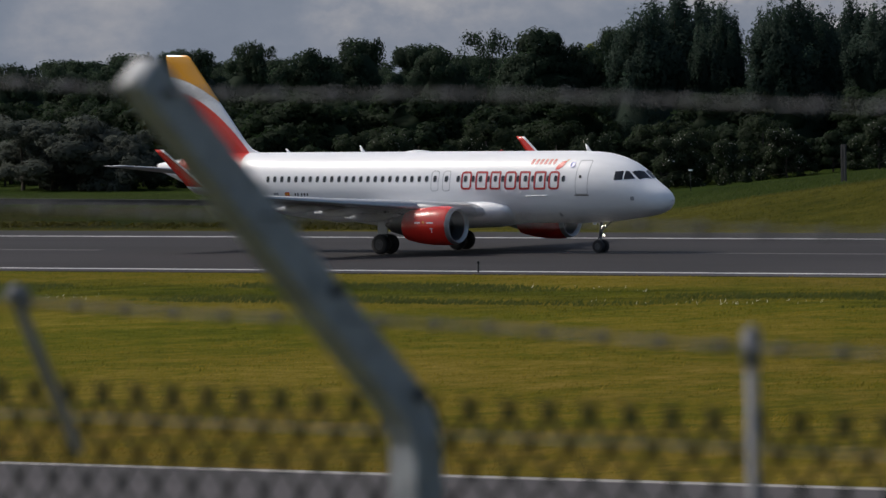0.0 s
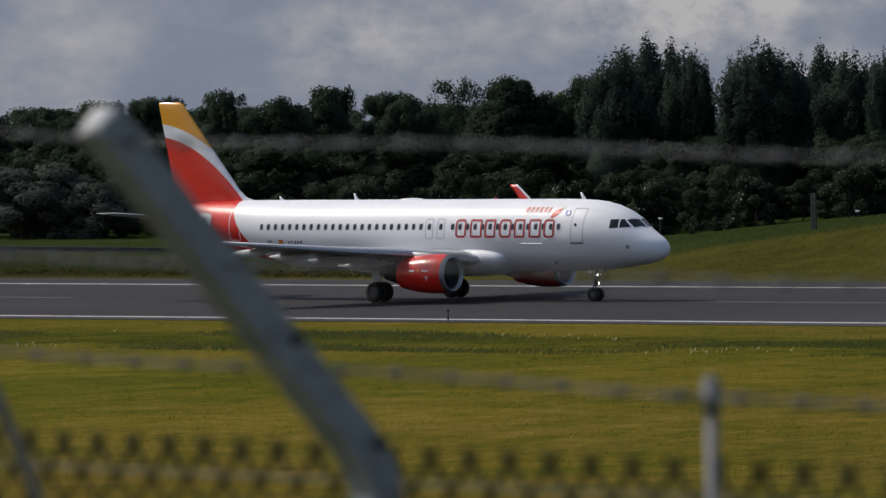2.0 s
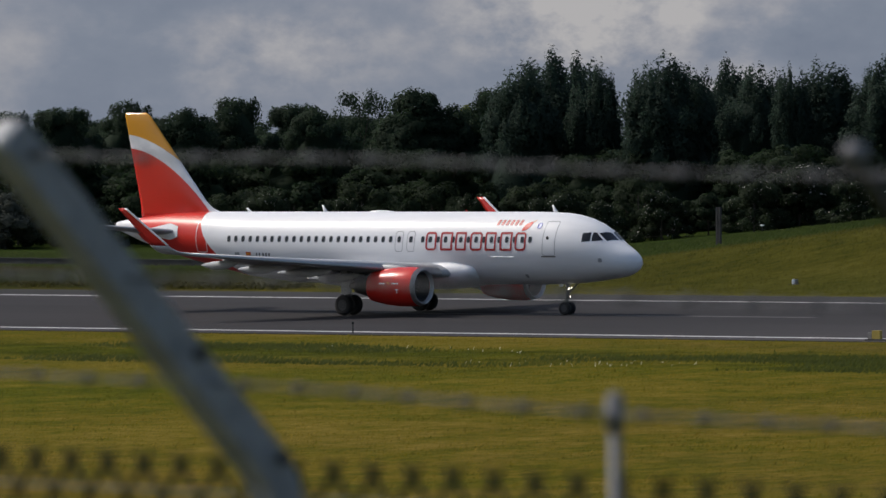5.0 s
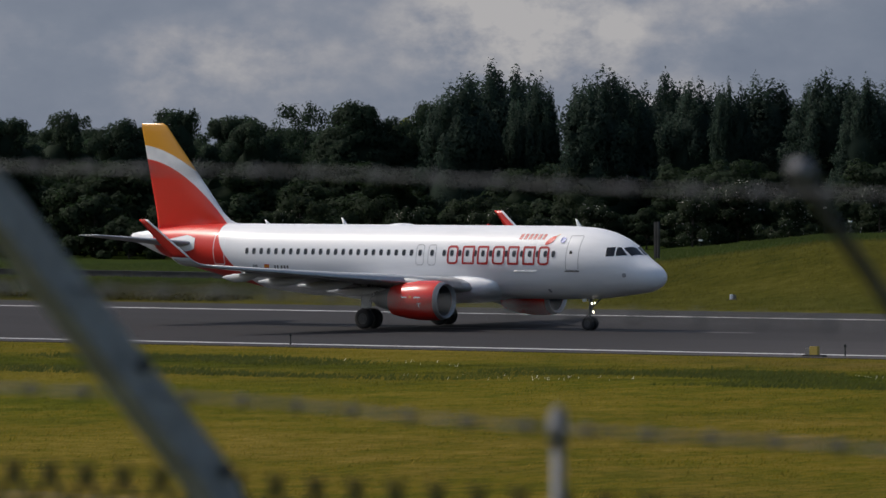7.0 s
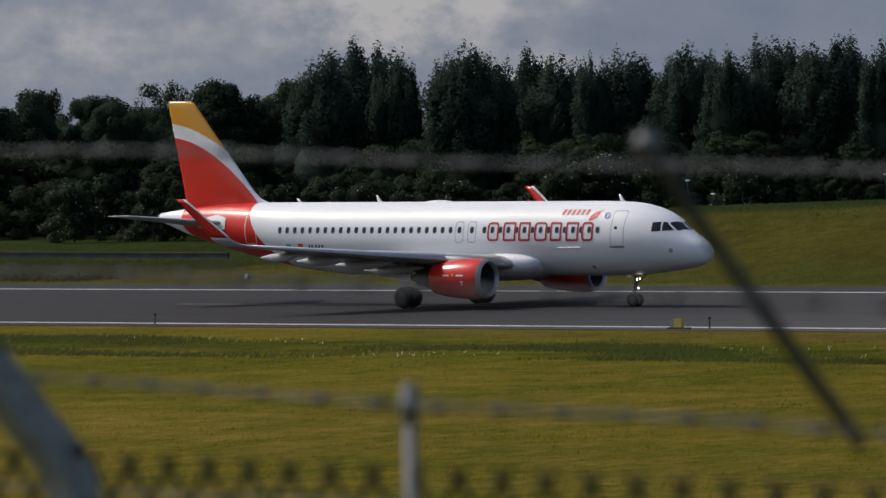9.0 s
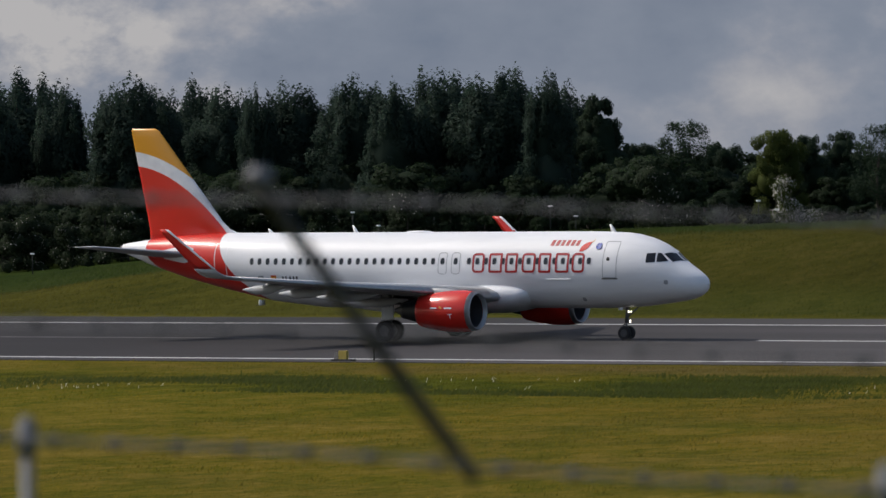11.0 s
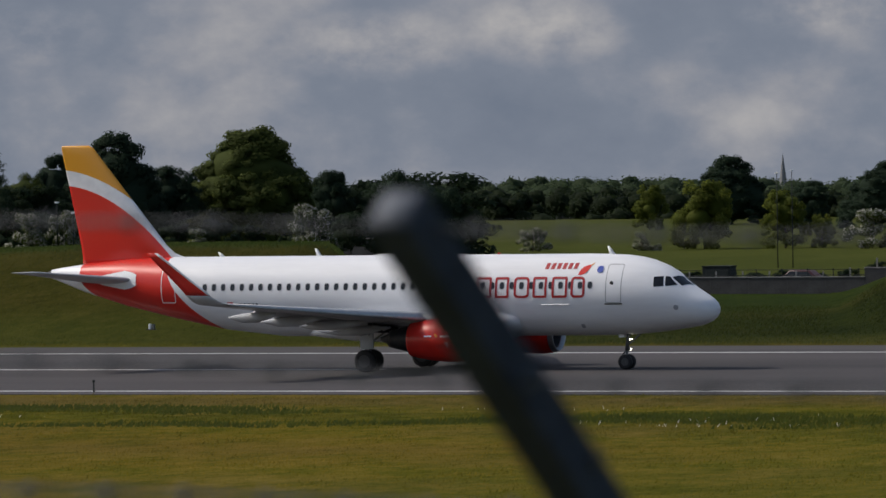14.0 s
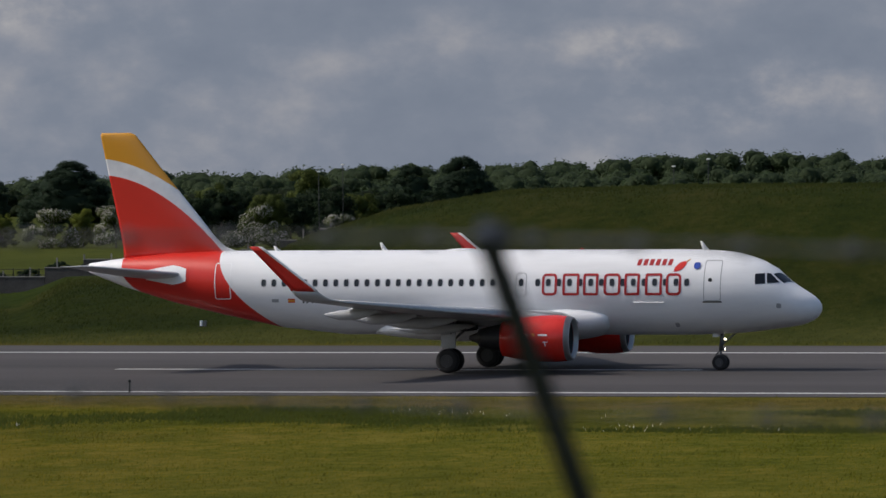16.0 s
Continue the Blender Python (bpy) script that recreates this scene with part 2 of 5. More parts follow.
def grass_tone(n):
    """Colour of mown grass: bands of mowing, tufts, dry patches. Returns it with the pattern behind it."""
    blade = n.noise(1.4, 7, 0.80, n.scaled((1.0, 0.6, 1.0)))
    tuft = n.noise(0.34, 7, 0.72, n.scaled((1.0, 0.6, 1.0)))
    band = n.noise(0.055, 5, 0.6, n.scaled((0.8, 0.4, 1)))
    wide = n.noise(0.02, 3, 0.5, n.scaled((0.6, 1.2, 1)))
    f = n.math("ADD", n.math("MULTIPLY", blade, 0.36), n.math("MULTIPLY", tuft, 0.36))
    f = n.math("ADD", f, n.math("MULTIPLY", band, 0.28))
    col = n.ramp(f, [(0.40, (0.044, 0.056, 0.003)), (0.46, (0.066, 0.071, 0.004)), (0.51, (0.095, 0.086, 0.007)), (0.56, (0.134, 0.110, 0.014)), (0.63, (0.176, 0.140, 0.030))])
    dry = n.math("MULTIPLY", n.math("MULTIPLY", n.math("SUBTRACT", wide, 0.47), 3.5, clamp=True), tuft)
    col = n.mix(dry, col, (0.115, 0.071, 0.012))
    sep = n.tree.nodes.new("ShaderNodeSeparateXYZ")
    n.link(n.coord.outputs["Object"], sep.inputs[0])
    ragged = n.math("ADD", sep.outputs[1], n.math("MULTIPLY", n.math("SUBTRACT", n.noise(0.05, 6, 0.7), 0.5), 20.0))
    verge = n.math("SUBTRACT", 1.0, n.math("MULTIPLY", n.math("ABSOLUTE", n.math("SUBTRACT", ragged, 261.0)), 0.10), clamp=True)
    clover = n.math("MULTIPLY", n.math("MULTIPLY", verge, 1.6, clamp=True), n.math("MULTIPLY", n.math("SUBTRACT", n.noise(0.09, 5, 0.65), 0.37), 7.0, clamp=True))
    lush = n.math("MULTIPLY", n.math("SUBTRACT", sep.outputs[0], -98.0), 0.03, clamp=True)
    col = n.mix(n.math("MULTIPLY", lush, 0.5), col, n.ramp(f, [(0.40, (0.030, 0.040, 0.004)), (0.60, (0.102, 0.102, 0.016))]))
    tan = n.math("SUBTRACT", 1.0, n.math("MULTIPLY", n.math("ABSOLUTE", n.math("SUBTRACT", sep.outputs[0], -122.0)), 0.017), clamp=True)
    col = n.mix(n.math("MULTIPLY", tan, 1.2, clamp=True), col, n.mix(1.0, col, (1.07, 0.96, 1.10), "MULTIPLY"))
    bare = n.math("MULTIPLY", n.math("MULTIPLY", n.math("SUBTRACT", sep.outputs[0], -165.0), 0.014, clamp=True), n.math("MULTIPLY", n.math("SUBTRACT", n.noise(0.07, 6, 0.68), 0.42), 4.0, clamp=True))
    col = n.mix(n.math("MULTIPLY", n.math("MULTIPLY", bare, n.math("MAXIMUM", verge, n.math("MULTIPLY", n.math("SUBTRACT", 1.0, lush), 0.6))), 0.8), col, n.ramp(tuft, [(0.38, (0.045, 0.036, 0.009)), (0.62, (0.105, 0.078, 0.026))]))
    edge = n.math("MULTIPLY", n.math("SUBTRACT", 1.0, n.math("MULTIPLY", n.math("ABSOLUTE", n.math("SUBTRACT", sep.outputs[1], 276.0)), 0.13), clamp=True), n.math("MULTIPLY", n.math("SUBTRACT", sep.outputs[0], -190.0), 0.02, clamp=True))
    col = n.mix(n.math("MULTIPLY", n.math("MULTIPLY", edge, 1.5, clamp=True), n.math("MULTIPLY", tuft, 1.3, clamp=True)), col, n.ramp(tuft, [(0.38, (0.050, 0.042, 0.012)), (0.62, (0.100, 0.074, 0.024))]))
    reach = n.math("MULTIPLY", n.math("SUBTRACT", -95.0, sep.outputs[0]), 0.016, clamp=True)
    clover = n.math("MULTIPLY", clover, n.math("ADD", n.math("MULTIPLY", reach, 0.32), 0.58))
    return n.mix(clover, col, n.ramp(tuft, [(0.38, (0.020, 0.031, 0.0015)), (0.62, (0.058, 0.066, 0.004))])), f, blade, tuft


def land_tone(n):
    """Colour of all the grass: mown and yellowing on the airfield, longer and greener on the banks beyond, where some
    cloud shade is painted into the colour too.
    """
    col, f, blade, tuft = grass_tone(n)
    sep = n.tree.nodes.new("ShaderNodeSeparateXYZ")
    n.link(n.coord.outputs["Object"], sep.inputs[0])
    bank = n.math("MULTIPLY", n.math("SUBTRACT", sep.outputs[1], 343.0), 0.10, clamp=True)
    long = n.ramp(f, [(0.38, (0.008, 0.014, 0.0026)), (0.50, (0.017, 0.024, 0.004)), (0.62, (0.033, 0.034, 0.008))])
    hay = n.ramp(f, [(0.38, (0.024, 0.028, 0.0034)), (0.50, (0.052, 0.050, 0.006)), (0.62, (0.086, 0.075, 0.015))])
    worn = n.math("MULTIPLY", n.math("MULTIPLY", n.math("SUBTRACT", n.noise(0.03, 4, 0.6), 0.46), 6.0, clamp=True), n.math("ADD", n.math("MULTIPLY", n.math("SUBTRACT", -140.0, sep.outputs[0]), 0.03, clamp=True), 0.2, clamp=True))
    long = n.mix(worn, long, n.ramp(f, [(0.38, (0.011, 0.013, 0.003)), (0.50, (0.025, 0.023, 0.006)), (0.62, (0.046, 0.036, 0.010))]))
    cut = n.math("MULTIPLY", n.math("MULTIPLY", n.math("SUBTRACT", 368.0, sep.outputs[1]), 0.10, clamp=True), n.math("MULTIPLY", n.math("SUBTRACT", sep.outputs[0], -150.0), 0.03, clamp=True))
    long = n.mix(n.math("MULTIPLY", cut, 0.8), long, n.ramp(f, [(0.38, (0.026, 0.034, 0.007)), (0.62, (0.066, 0.066, 0.017))]))
    field = n.math("MULTIPLY", n.math("SUBTRACT", sep.outputs[1], 466.0), 0.03, clamp=True)
    long = n.mix(field, long, n.ramp(f, [(0.38, (0.031, 0.042, 0.007)), (0.62, (0.068, 0.075, 0.016))]))
    edge = n.math("ADD", sep.outputs[0], n.math("MULTIPLY", tuft, 24.0))
    east = n.math("MULTIPLY", n.math("SUBTRACT", -126.0, edge), 0.04, clamp=True)
    west = n.math("MULTIPLY", east, n.math("MULTIPLY", n.math("SUBTRACT", edge, -252.0), 0.12, clamp=True))
    coarse = n.math("MULTIPLY", n.math("SUBTRACT", edge, -205.0), 0.03, clamp=True)
    hay = n.mix(coarse, hay, n.ramp(f, [(0.38, (0.018, 0.019, 0.0028)), (0.50, (0.034, 0.033, 0.005)), (0.62, (0.058, 0.049, 0.011))]))
    foot = n.math("MULTIPLY", n.math("MULTIPLY", n.math("SUBTRACT", 367.0, sep.outputs[1]), 0.14, clamp=True), n.math("MULTIPLY", n.math("SUBTRACT", sep.outputs[0], -235.0), 0.03, clamp=True))
    hay = n.mix(n.math("MULTIPLY", foot, 0.7), hay, n.ramp(f, [(0.38, (0.020, 0.029, 0.004)), (0.62, (0.056, 0.060, 0.010))]))
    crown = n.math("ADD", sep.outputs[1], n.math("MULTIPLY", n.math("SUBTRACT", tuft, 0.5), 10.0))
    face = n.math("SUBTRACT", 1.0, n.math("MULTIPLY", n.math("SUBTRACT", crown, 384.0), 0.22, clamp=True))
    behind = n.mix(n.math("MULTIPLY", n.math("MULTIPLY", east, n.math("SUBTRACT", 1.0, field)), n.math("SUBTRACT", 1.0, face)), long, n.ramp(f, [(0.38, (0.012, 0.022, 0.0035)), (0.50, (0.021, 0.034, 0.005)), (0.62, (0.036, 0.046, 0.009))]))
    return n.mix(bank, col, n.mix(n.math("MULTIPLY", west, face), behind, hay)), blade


def grass_blades():
    """Blades share the ground's colour and differ a little one from another."""
    n = Nodes("grass_blades")
    col, blade = land_tone(n)
    geo = n.tree.nodes.new("ShaderNodeNewGeometry")
    tone = n.ramp(geo.outputs["Random Per Island"], [(0.0, (0.78, 0.80, 0.82)), (1.0, (1.42, 1.38, 1.40))])
    col = n.mix(1.0, col, tone, "MULTIPLY")
    n.done(col, 0.8, 0.0, **{"Specular IOR Level": 0.05})
    thin = n.tree.nodes.new("ShaderNodeBsdfTranslucent")
    n.link(col, thin.inputs["Color"])
    both = n.tree.nodes.new("ShaderNodeMixShader")
    both.inputs[0].default_value = 0.25
    n.link(n.bsdf.outputs[0], both.inputs[1])
    n.link(thin.outputs[0], both.inputs[2])
    n.link(both.outputs[0], n.tree.nodes["Material Output"].inputs["Surface"])
    return n.mat


def grass_ground():
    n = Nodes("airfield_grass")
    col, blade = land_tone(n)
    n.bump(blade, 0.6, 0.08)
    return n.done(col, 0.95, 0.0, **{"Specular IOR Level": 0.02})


M["asphalt"] = asphalt()
M["grass"] = grass_ground()
M["turf"] = grass_blades()


def cloud_backdrop():
    """Broken grey cloud, brighter where it thins."""
    n = Nodes("cloud_sky")
    v = n.scaled((0.0072, 0.0072, 0.0112))
    big = n.noise(1.0, 9, 0.56, v)
    wide = n.noise(0.26, 4, 0.5, v)
    lump = n.noise(2.4, 7, 0.55, v)
    f = n.math("ADD", n.math("MULTIPLY", big, 0.48), n.math("MULTIPLY", wide, 0.34))
    f = n.math("ADD", f, n.math("MULTIPLY", lump, 0.18))
    sep = n.tree.nodes.new("ShaderNodeSeparateXYZ")
    n.link(n.coord.outputs["Object"], sep.inputs[0])

    def heap(azimuth, elevation, wide, high):
        """A soft bank of brighter cloud at that bearing."""
        a = radians(azimuth)
        mid = (4300 * math.sin(a), 4300 * math.cos(a), 12 + 4300 * math.tan(radians(elevation)))
        size = (4300 * radians(wide), 4300 * radians(wide), 4300 * radians(high))
        d = [n.math("DIVIDE", n.math("SUBTRACT", sep.outputs[i], mid[i]), size[i]) for i in range(3)]
        sq = [n.math("MULTIPLY", v, v) for v in d]
        g = n.math("SUBTRACT", 1.0, n.math("ADD", n.math("ADD", sq[0], sq[1]), sq[2]), clamp=True)
        return n.math("MULTIPLY", g, 0.155)

    banks = None
    for spec in ((-36.2, 0.50, 1.4, 0.5), (-33.0, 0.75, 2.4, 1.0), (-33.7, 0.75, 1.3, 0.6), (-31.3, 1.1, 0.6, 0.25), (-25.9, 0.95, 0.7, 0.3), (-23.0, 0.80, 0.9, 0.35), (-21.5, 0.9, 0.8, 0.35), (-19.0, 1.05, 0.9, 0.3), (-13.8, 0.7, 0.8, 0.25), (-12.6, 0.3, 1.6, 0.5)):
        h = heap(*spec)
        banks = h if banks is None else n.math("ADD", banks, h)
    billow = n.math("MULTIPLY", n.math("SUBTRACT", n.noise(2.6, 8, 0.6, v), 0.30), 2.6)
    f = n.math("ADD", n.math("SUBTRACT", f, 0.014), n.math("MULTIPLY", banks, billow))
    col = n.ramp(f, [(0.34, (0.160, 0.196, 0.264)), (0.42, (0.192, 0.224, 0.288)), (0.49, (0.217, 0.248, 0.311)), (0.53, (0.254, 0.278, 0.335)), (0.57, (0.315, 0.326, 0.367)), (0.66, (0.46, 0.45, 0.455))])
    out = n.tree.nodes["Material Output"]
    e = n.tree.nodes.new("ShaderNodeEmission")
    e.inputs["Strength"].default_value = 1.15
    n.link(col, e.inputs["Color"])
    n.link(e.outputs[0], out.inputs["Surface"])
    return n.mat


M["clouds"] = cloud_backdrop()

# ---- mesh helpers ----


def mesh_of(name, verts, faces, smooth=False):
    me = bpy.data.meshes.new(name)
    me.from_pydata([tuple(v) for v in verts], [], faces)
    if smooth:
        for p in me.polygons:
            p.use_smooth = True
    me.update()
    return me


def part(name, data, material, parent=None, label=""):
    """Links a bmesh or a mesh as one mesh object, under parent if given."""
    if isinstance(data, bmesh.types.BMesh):
        me = bpy.data.meshes.new(name)
        data.to_mesh(me)
        data.free()
    else:
        me = data
    if not me.materials:
        me.materials.append(M[material] if isinstance(material, str) else material)
    ob = new(name, me)
    if parent is not None:
        ob.parent = parent
    return tagged(ob, label)


def thing(name, label, category, at=(0, 0, 0), group="", kind=""):
    e = new(name)
    e.location = at
    e.empty_display_size = 0.2
    return tagged(e, label, category, group, kind)


def box(bm, lo, hi, bevel=0.0, m=None):
    c = [(a + b) / 2 for a, b in zip(lo, hi)]
    s = [b - a for a, b in zip(lo, hi)]
    mat = Matrix.Translation(c) @ Matrix.Diagonal((*s, 1))
    g = bmesh.ops.create_cube(bm, size=1, matrix=(m @ mat) if m else mat)
    if bevel:
        es = {e for v in g["verts"] for e in v.link_edges}
        bmesh.ops.bevel(bm, geom=list(es), offset=bevel, segments=2, affect="EDGES")
    return bm


def tube(bm, a, b, r1, r2=None, seg=10, caps=True):
    a, b = Vector(a), Vector(b)
    d = b - a
    m = Matrix.Translation((a + b) / 2) @ d.to_track_quat("Z", "Y").to_matrix().to_4x4()
    bmesh.ops.create_cone(bm, cap_ends=caps, segments=seg, radius1=r1, radius2=r1 if r2 is None else r2, depth=d.length, matrix=m)
    return bm


def smooth(bm):
    for f in bm.faces:
        f.smooth = True
    return bm


def loft(rings, close=True, cap=True):
    """A skin over rings of equally many points."""
    k = len(rings[0])
    verts = [p for r in rings for p in r]
    faces = []
    for i in range(len(rings) - 1):
        for j in range(k if close else k - 1):
            a, b = i * k + j, i * k + (j + 1) % k
            faces.append((a, b, b + k, a + k))
    if cap:
        faces.append(tuple(range(k))[::-1])
        faces.append(tuple(range((len(rings) - 1) * k, len(rings) * k)))
    me = mesh_of("skin", verts, faces, True)
    return me


def lerp(x, xs, ys):
    return float(np.interp(x, xs, ys))

# ---- ground ----
RUNWAY_Y, NEAR_LINE, FAR_LINE = 313.0, 286.2, 336.4


def ease(a, b, x):
    t = min(1.0, max(0.0, (x - a) / (b - a)))
    return t * t * (3 - 2 * t)


def ground_z(x, y):
    """Height of the land: spotters' bank, flat airfield, two grass mounds, then a falling plain."""
    if y < 120:
        return 9.0 * (1 - ease(16, 95, y))
    az = math.degrees(math.atan2(x, max(y, 1.0)))
    m1 = lerp(az, (-60, -42, -36, -33.9, -33.2, -32, -31, -28, -25, -23.4, -22.6), (0.5, 0.5, 0.3, 0.3, 1.2, 2.5, 3.6, 4.4, 5.2, 5.2, 0.0))
    m1 *= ease(350, 388, y) * (1 - 0.35 * ease(390, 470, y)) * (1 - ease(520, 640, y))
    m2 = lerp(az, (-18.95, -18.55, -17.5, -16.9, -16.46, -15.7, -14.7, -13, -5, 10, 25), (0.0, 1.8, 2.2, 3.0, 4.7, 6.5, 7.7, 8.0, 8.0, 6.0, 0.0))
    m2 *= ease(352, 402, y) * (1 - ease(420, 520, y))
    if 150 < y < 282 and -290 < x < 0:
        turf = noise.noise(Vector((x * 0.33, y * 0.33, 3.0))) * 0.035 + noise.noise(Vector((x * 0.9, y * 0.9, 7.0))) * 0.016 + noise.noise(Vector((x * 0.07, y * 0.07, 1.0))) * 0.08
        return turf * ease(150, 154, y) * (1 - ease(276, 282, y))
    fall = -0.014 * max(0.0, y - 860)
    rough = 0.10 * noise.noise(Vector((x * 0.02, y * 0.02, 0))) * ease(345, 370, y)
    return m1 + m2 + fall + rough


def axis(*spans):
    out = []
    for a, b, step in spans:
        out += list(np.arange(a, b, step))
    return out + [spans[-1][1]]


xs = axis((-4600, -900, 180), (-900, -480, 30), (-480, -280, 5), (-280, -20, 0.9), (-20, 300, 20), (300, 4600, 200))
ys = axis((-400, -20, 40), (-20, 120, 5), (120, 150, 15), (150, 282, 0.9), (282, 340, 29), (340, 530, 4), (530, 900, 20), (900, 4700, 150))
verts = [(x, y, ground_z(x, y)) for y in ys for x in xs]
k = len(xs)
faces = [(j * k + i, j * k + i + 1, (j + 1) * k + i + 1, (j + 1) * k + i) for j in range(len(ys) - 1) for i in range(k - 1)]
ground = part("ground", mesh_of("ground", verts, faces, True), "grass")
tagged(ground, "mown yellow-green airfield grass with dry patches and grass mounds", "grass", kind="structure")


def strip(name, x0, x1, y0, y1, z0, z1, material, label, category):
    bm = bmesh.new()
    box(bm, (x0, y0, z0), (x1, y1, z1))
    return tagged(part(name, bm, material), label, category, kind="structure")


runway = strip("runway", -2200, 2200, 282.6, 347.0, -0.3, 0.03, "asphalt", "worn grey asphalt runway with white edge lines", "runway")
taxiway = strip("taxiway", -1500, 1500, 124.0, 149.0, -0.3, 0.03, "asphalt", "grey asphalt service road with a pale edge", "road")
road_edge = strip("road_edge_line", -1500, 1500, 149.0, 149.9, -0.3, 0.045, "kerb", "pale concrete edging along the service road", "edging")


def marking(name, x0, x1, y, w, label, paint="line"):
    bm = bmesh.new()
    box(bm, (x0, y - w / 2, 0.0), (x1, y + w / 2, 0.036))
    return tagged(part(name, bm, paint), label, "marking", kind="structure")


for y in (NEAR_LINE, FAR_LINE):
    marking("edge_line", -2200, 2200, y, 0.95, "white painted line along the runway edge")
for i in range(-8, 8):
    marking("centre_line", -102.4 + 60 * i, -72.4 + 60 * i, RUNWAY_Y, 0.9, *(("white painted centre line dash on the runway",) if i >= -1 else ("centre line dash blackened by tyre rubber", "worn_line")))

# distant cloud
R_SKY = 4300.0
az = np.radians(np.arange(-75, 41, 2.5))
verts = [(R_SKY * math.sin(a), R_SKY * math.cos(a), z) for z in (-300, 120, 500, 900, 1400) for a in az]
k = len(az)
faces = [(j * k + i, j * k + i + 1, (j + 1) * k + i + 1, (j + 1) * k + i) for j in range(4) for i in range(k - 1)]
backdrop = part("backdrop", mesh_of("backdrop", verts, faces, True), "clouds")
tagged(backdrop, "broken grey and white cloud over the horizon", "sky", kind="structure")


def spot(azimuth, y):
    """A place on the ground at that bearing, y metres out from the runway's near side."""
    x = y * math.tan(radians(azimuth))
    return Vector((x, y, ground_z(x, y)))


def height_at(azimuth, y, elevation):
    """World height seen at that elevation, at distance y."""
    return EYE_Z + y / math.cos(radians(azimuth)) * math.tan(radians(elevation))

# ---- the airliner: nose at the origin, flying direction +x, its right side towards -y ----
AFT = (0, .05, .18, .4, .64, 1.0, 1.3, 1.6, 2.2, 2.8, 3.5, 4.2, 4.9, 6, 7, 24, 27.3, 30.3, 33, 35.5, 36.8, 37.4)
TOP = (3.05, 3.24, 3.43, 3.62, 3.78, 4.0, 4.19, 4.42, 4.95, 5.30, 5.57, 5.74, 5.83, 5.88, 5.9, 5.9, 5.9, 5.9, 5.8, 5.55, 5.38, 5.28)
LOW = (3.05, 2.82, 2.62, 2.44, 2.33, 2.2, 2.15, 2.1, 2.02, 1.94, 1.86, 1.80, 1.77, 1.73, 1.72, 1.74, 2.1, 2.72, 3.35, 4.1, 4.6, 4.82)
WIDE = (.01, .22, .45, .70, .90, 1.12, 1.26, 1.38, 1.56, 1.70, 1.82, 1.90, 1.95, 1.97, 1.975, 1.975, 1.90, 1.62, 1.12, .62, .34, .2)


def hull(aft):
    return lerp(aft, AFT, TOP), lerp(aft, AFT, LOW), lerp(aft, AFT, WIDE)


def on_hull(aft, z, out=0.0, side=-1):
    """The point of the fuselage's side at that station and height."""
    t, b, w = hull(aft)
    zc, hz = (t + b) / 2, (t - b) / 2
    s = max(-0.999, min(0.999, (z - zc) / hz))
    c = math.sqrt(1 - s * s)
    return Vector((-aft, side * (w * c + out * c), z + out * s))


def hull_patch(name, outline_at, material, parent, out=0.008, nu=4, nv=6, side=-1, label=""):
    """A thin panel that follows the hull; outline_at(u, v) gives station and height."""
    grid = [[on_hull(*outline_at(i / nu, j / nv), out, side) for i in range(nu + 1)] for j in range(nv + 1)]
    verts = [p for r in grid for p in r]
    k = nu + 1
    faces = [(j * k + i, j * k + i + 1, (j + 1) * k + i + 1, (j + 1) * k + i) for j in range(nv) for i in range(nu)]
    if side < 0:
        faces = [f[::-1] for f in faces]
    me = mesh_of(name, verts, faces, True)
    return part(name, me, material, parent, label)


def frame_patch(name, a0, a1, z0, z1, w, material, parent, out=0.007, side=-1, label="", r=0.0):
    """A hollow rounded rectangle lying on the hull."""
    pts_o, pts_i = [], []
    n = 6
    for cx, cz, t0 in ((a1, z1, 0), (a0, z1, 90), (a0, z0, 180), (a1, z0, 270)):
        for i in range(n + 1):
            t = radians(t0 + 90 * i / n)
            ux, uz = math.cos(t), math.sin(t)
            sx, sz = (1 if cx == a1 else -1), (1 if cz == z1 else -1)
            pts_o.append((cx - sx * r + r * ux, cz - sz * r + r * uz))
            ri = max(r - w, 0.0)
            pts_i.append((cx - sx * max(r, w) + ri * ux, cz - sz * max(r, w) + ri * uz))

    def fine(pts):
        outp = []
        for i, p in enumerate(pts):
            q = pts[(i + 1) % len(pts)]
            m = max(1, int(math.hypot(q[0] - p[0], q[1] - p[1]) / 0.25))
            outp.append([(p[0] + (q[0] - p[0]) * s / m, p[1] + (q[1] - p[1]) * s / m) for s in range(m)])
        return outp

    fo, fi = fine(pts_o), fine(pts_i)
    verts, k = [], 0
    lo, li = [], []
    for so, si in zip(fo, fi):
        m = max(len(so), len(si))
        for s in range(m):
            lo.append(so[min(len(so) - 1, s * len(so) // m)])
            li.append(si[min(len(si) - 1, s * len(si) // m)])
    k = len(lo)
    verts = [on_hull(*p, out, side) for p in lo + li]
    faces = [(i, (i + 1) % k, k + (i + 1) % k, k + i) for i in range(k)]
    return part(name, mesh_of(name, verts, faces), material, parent, label)


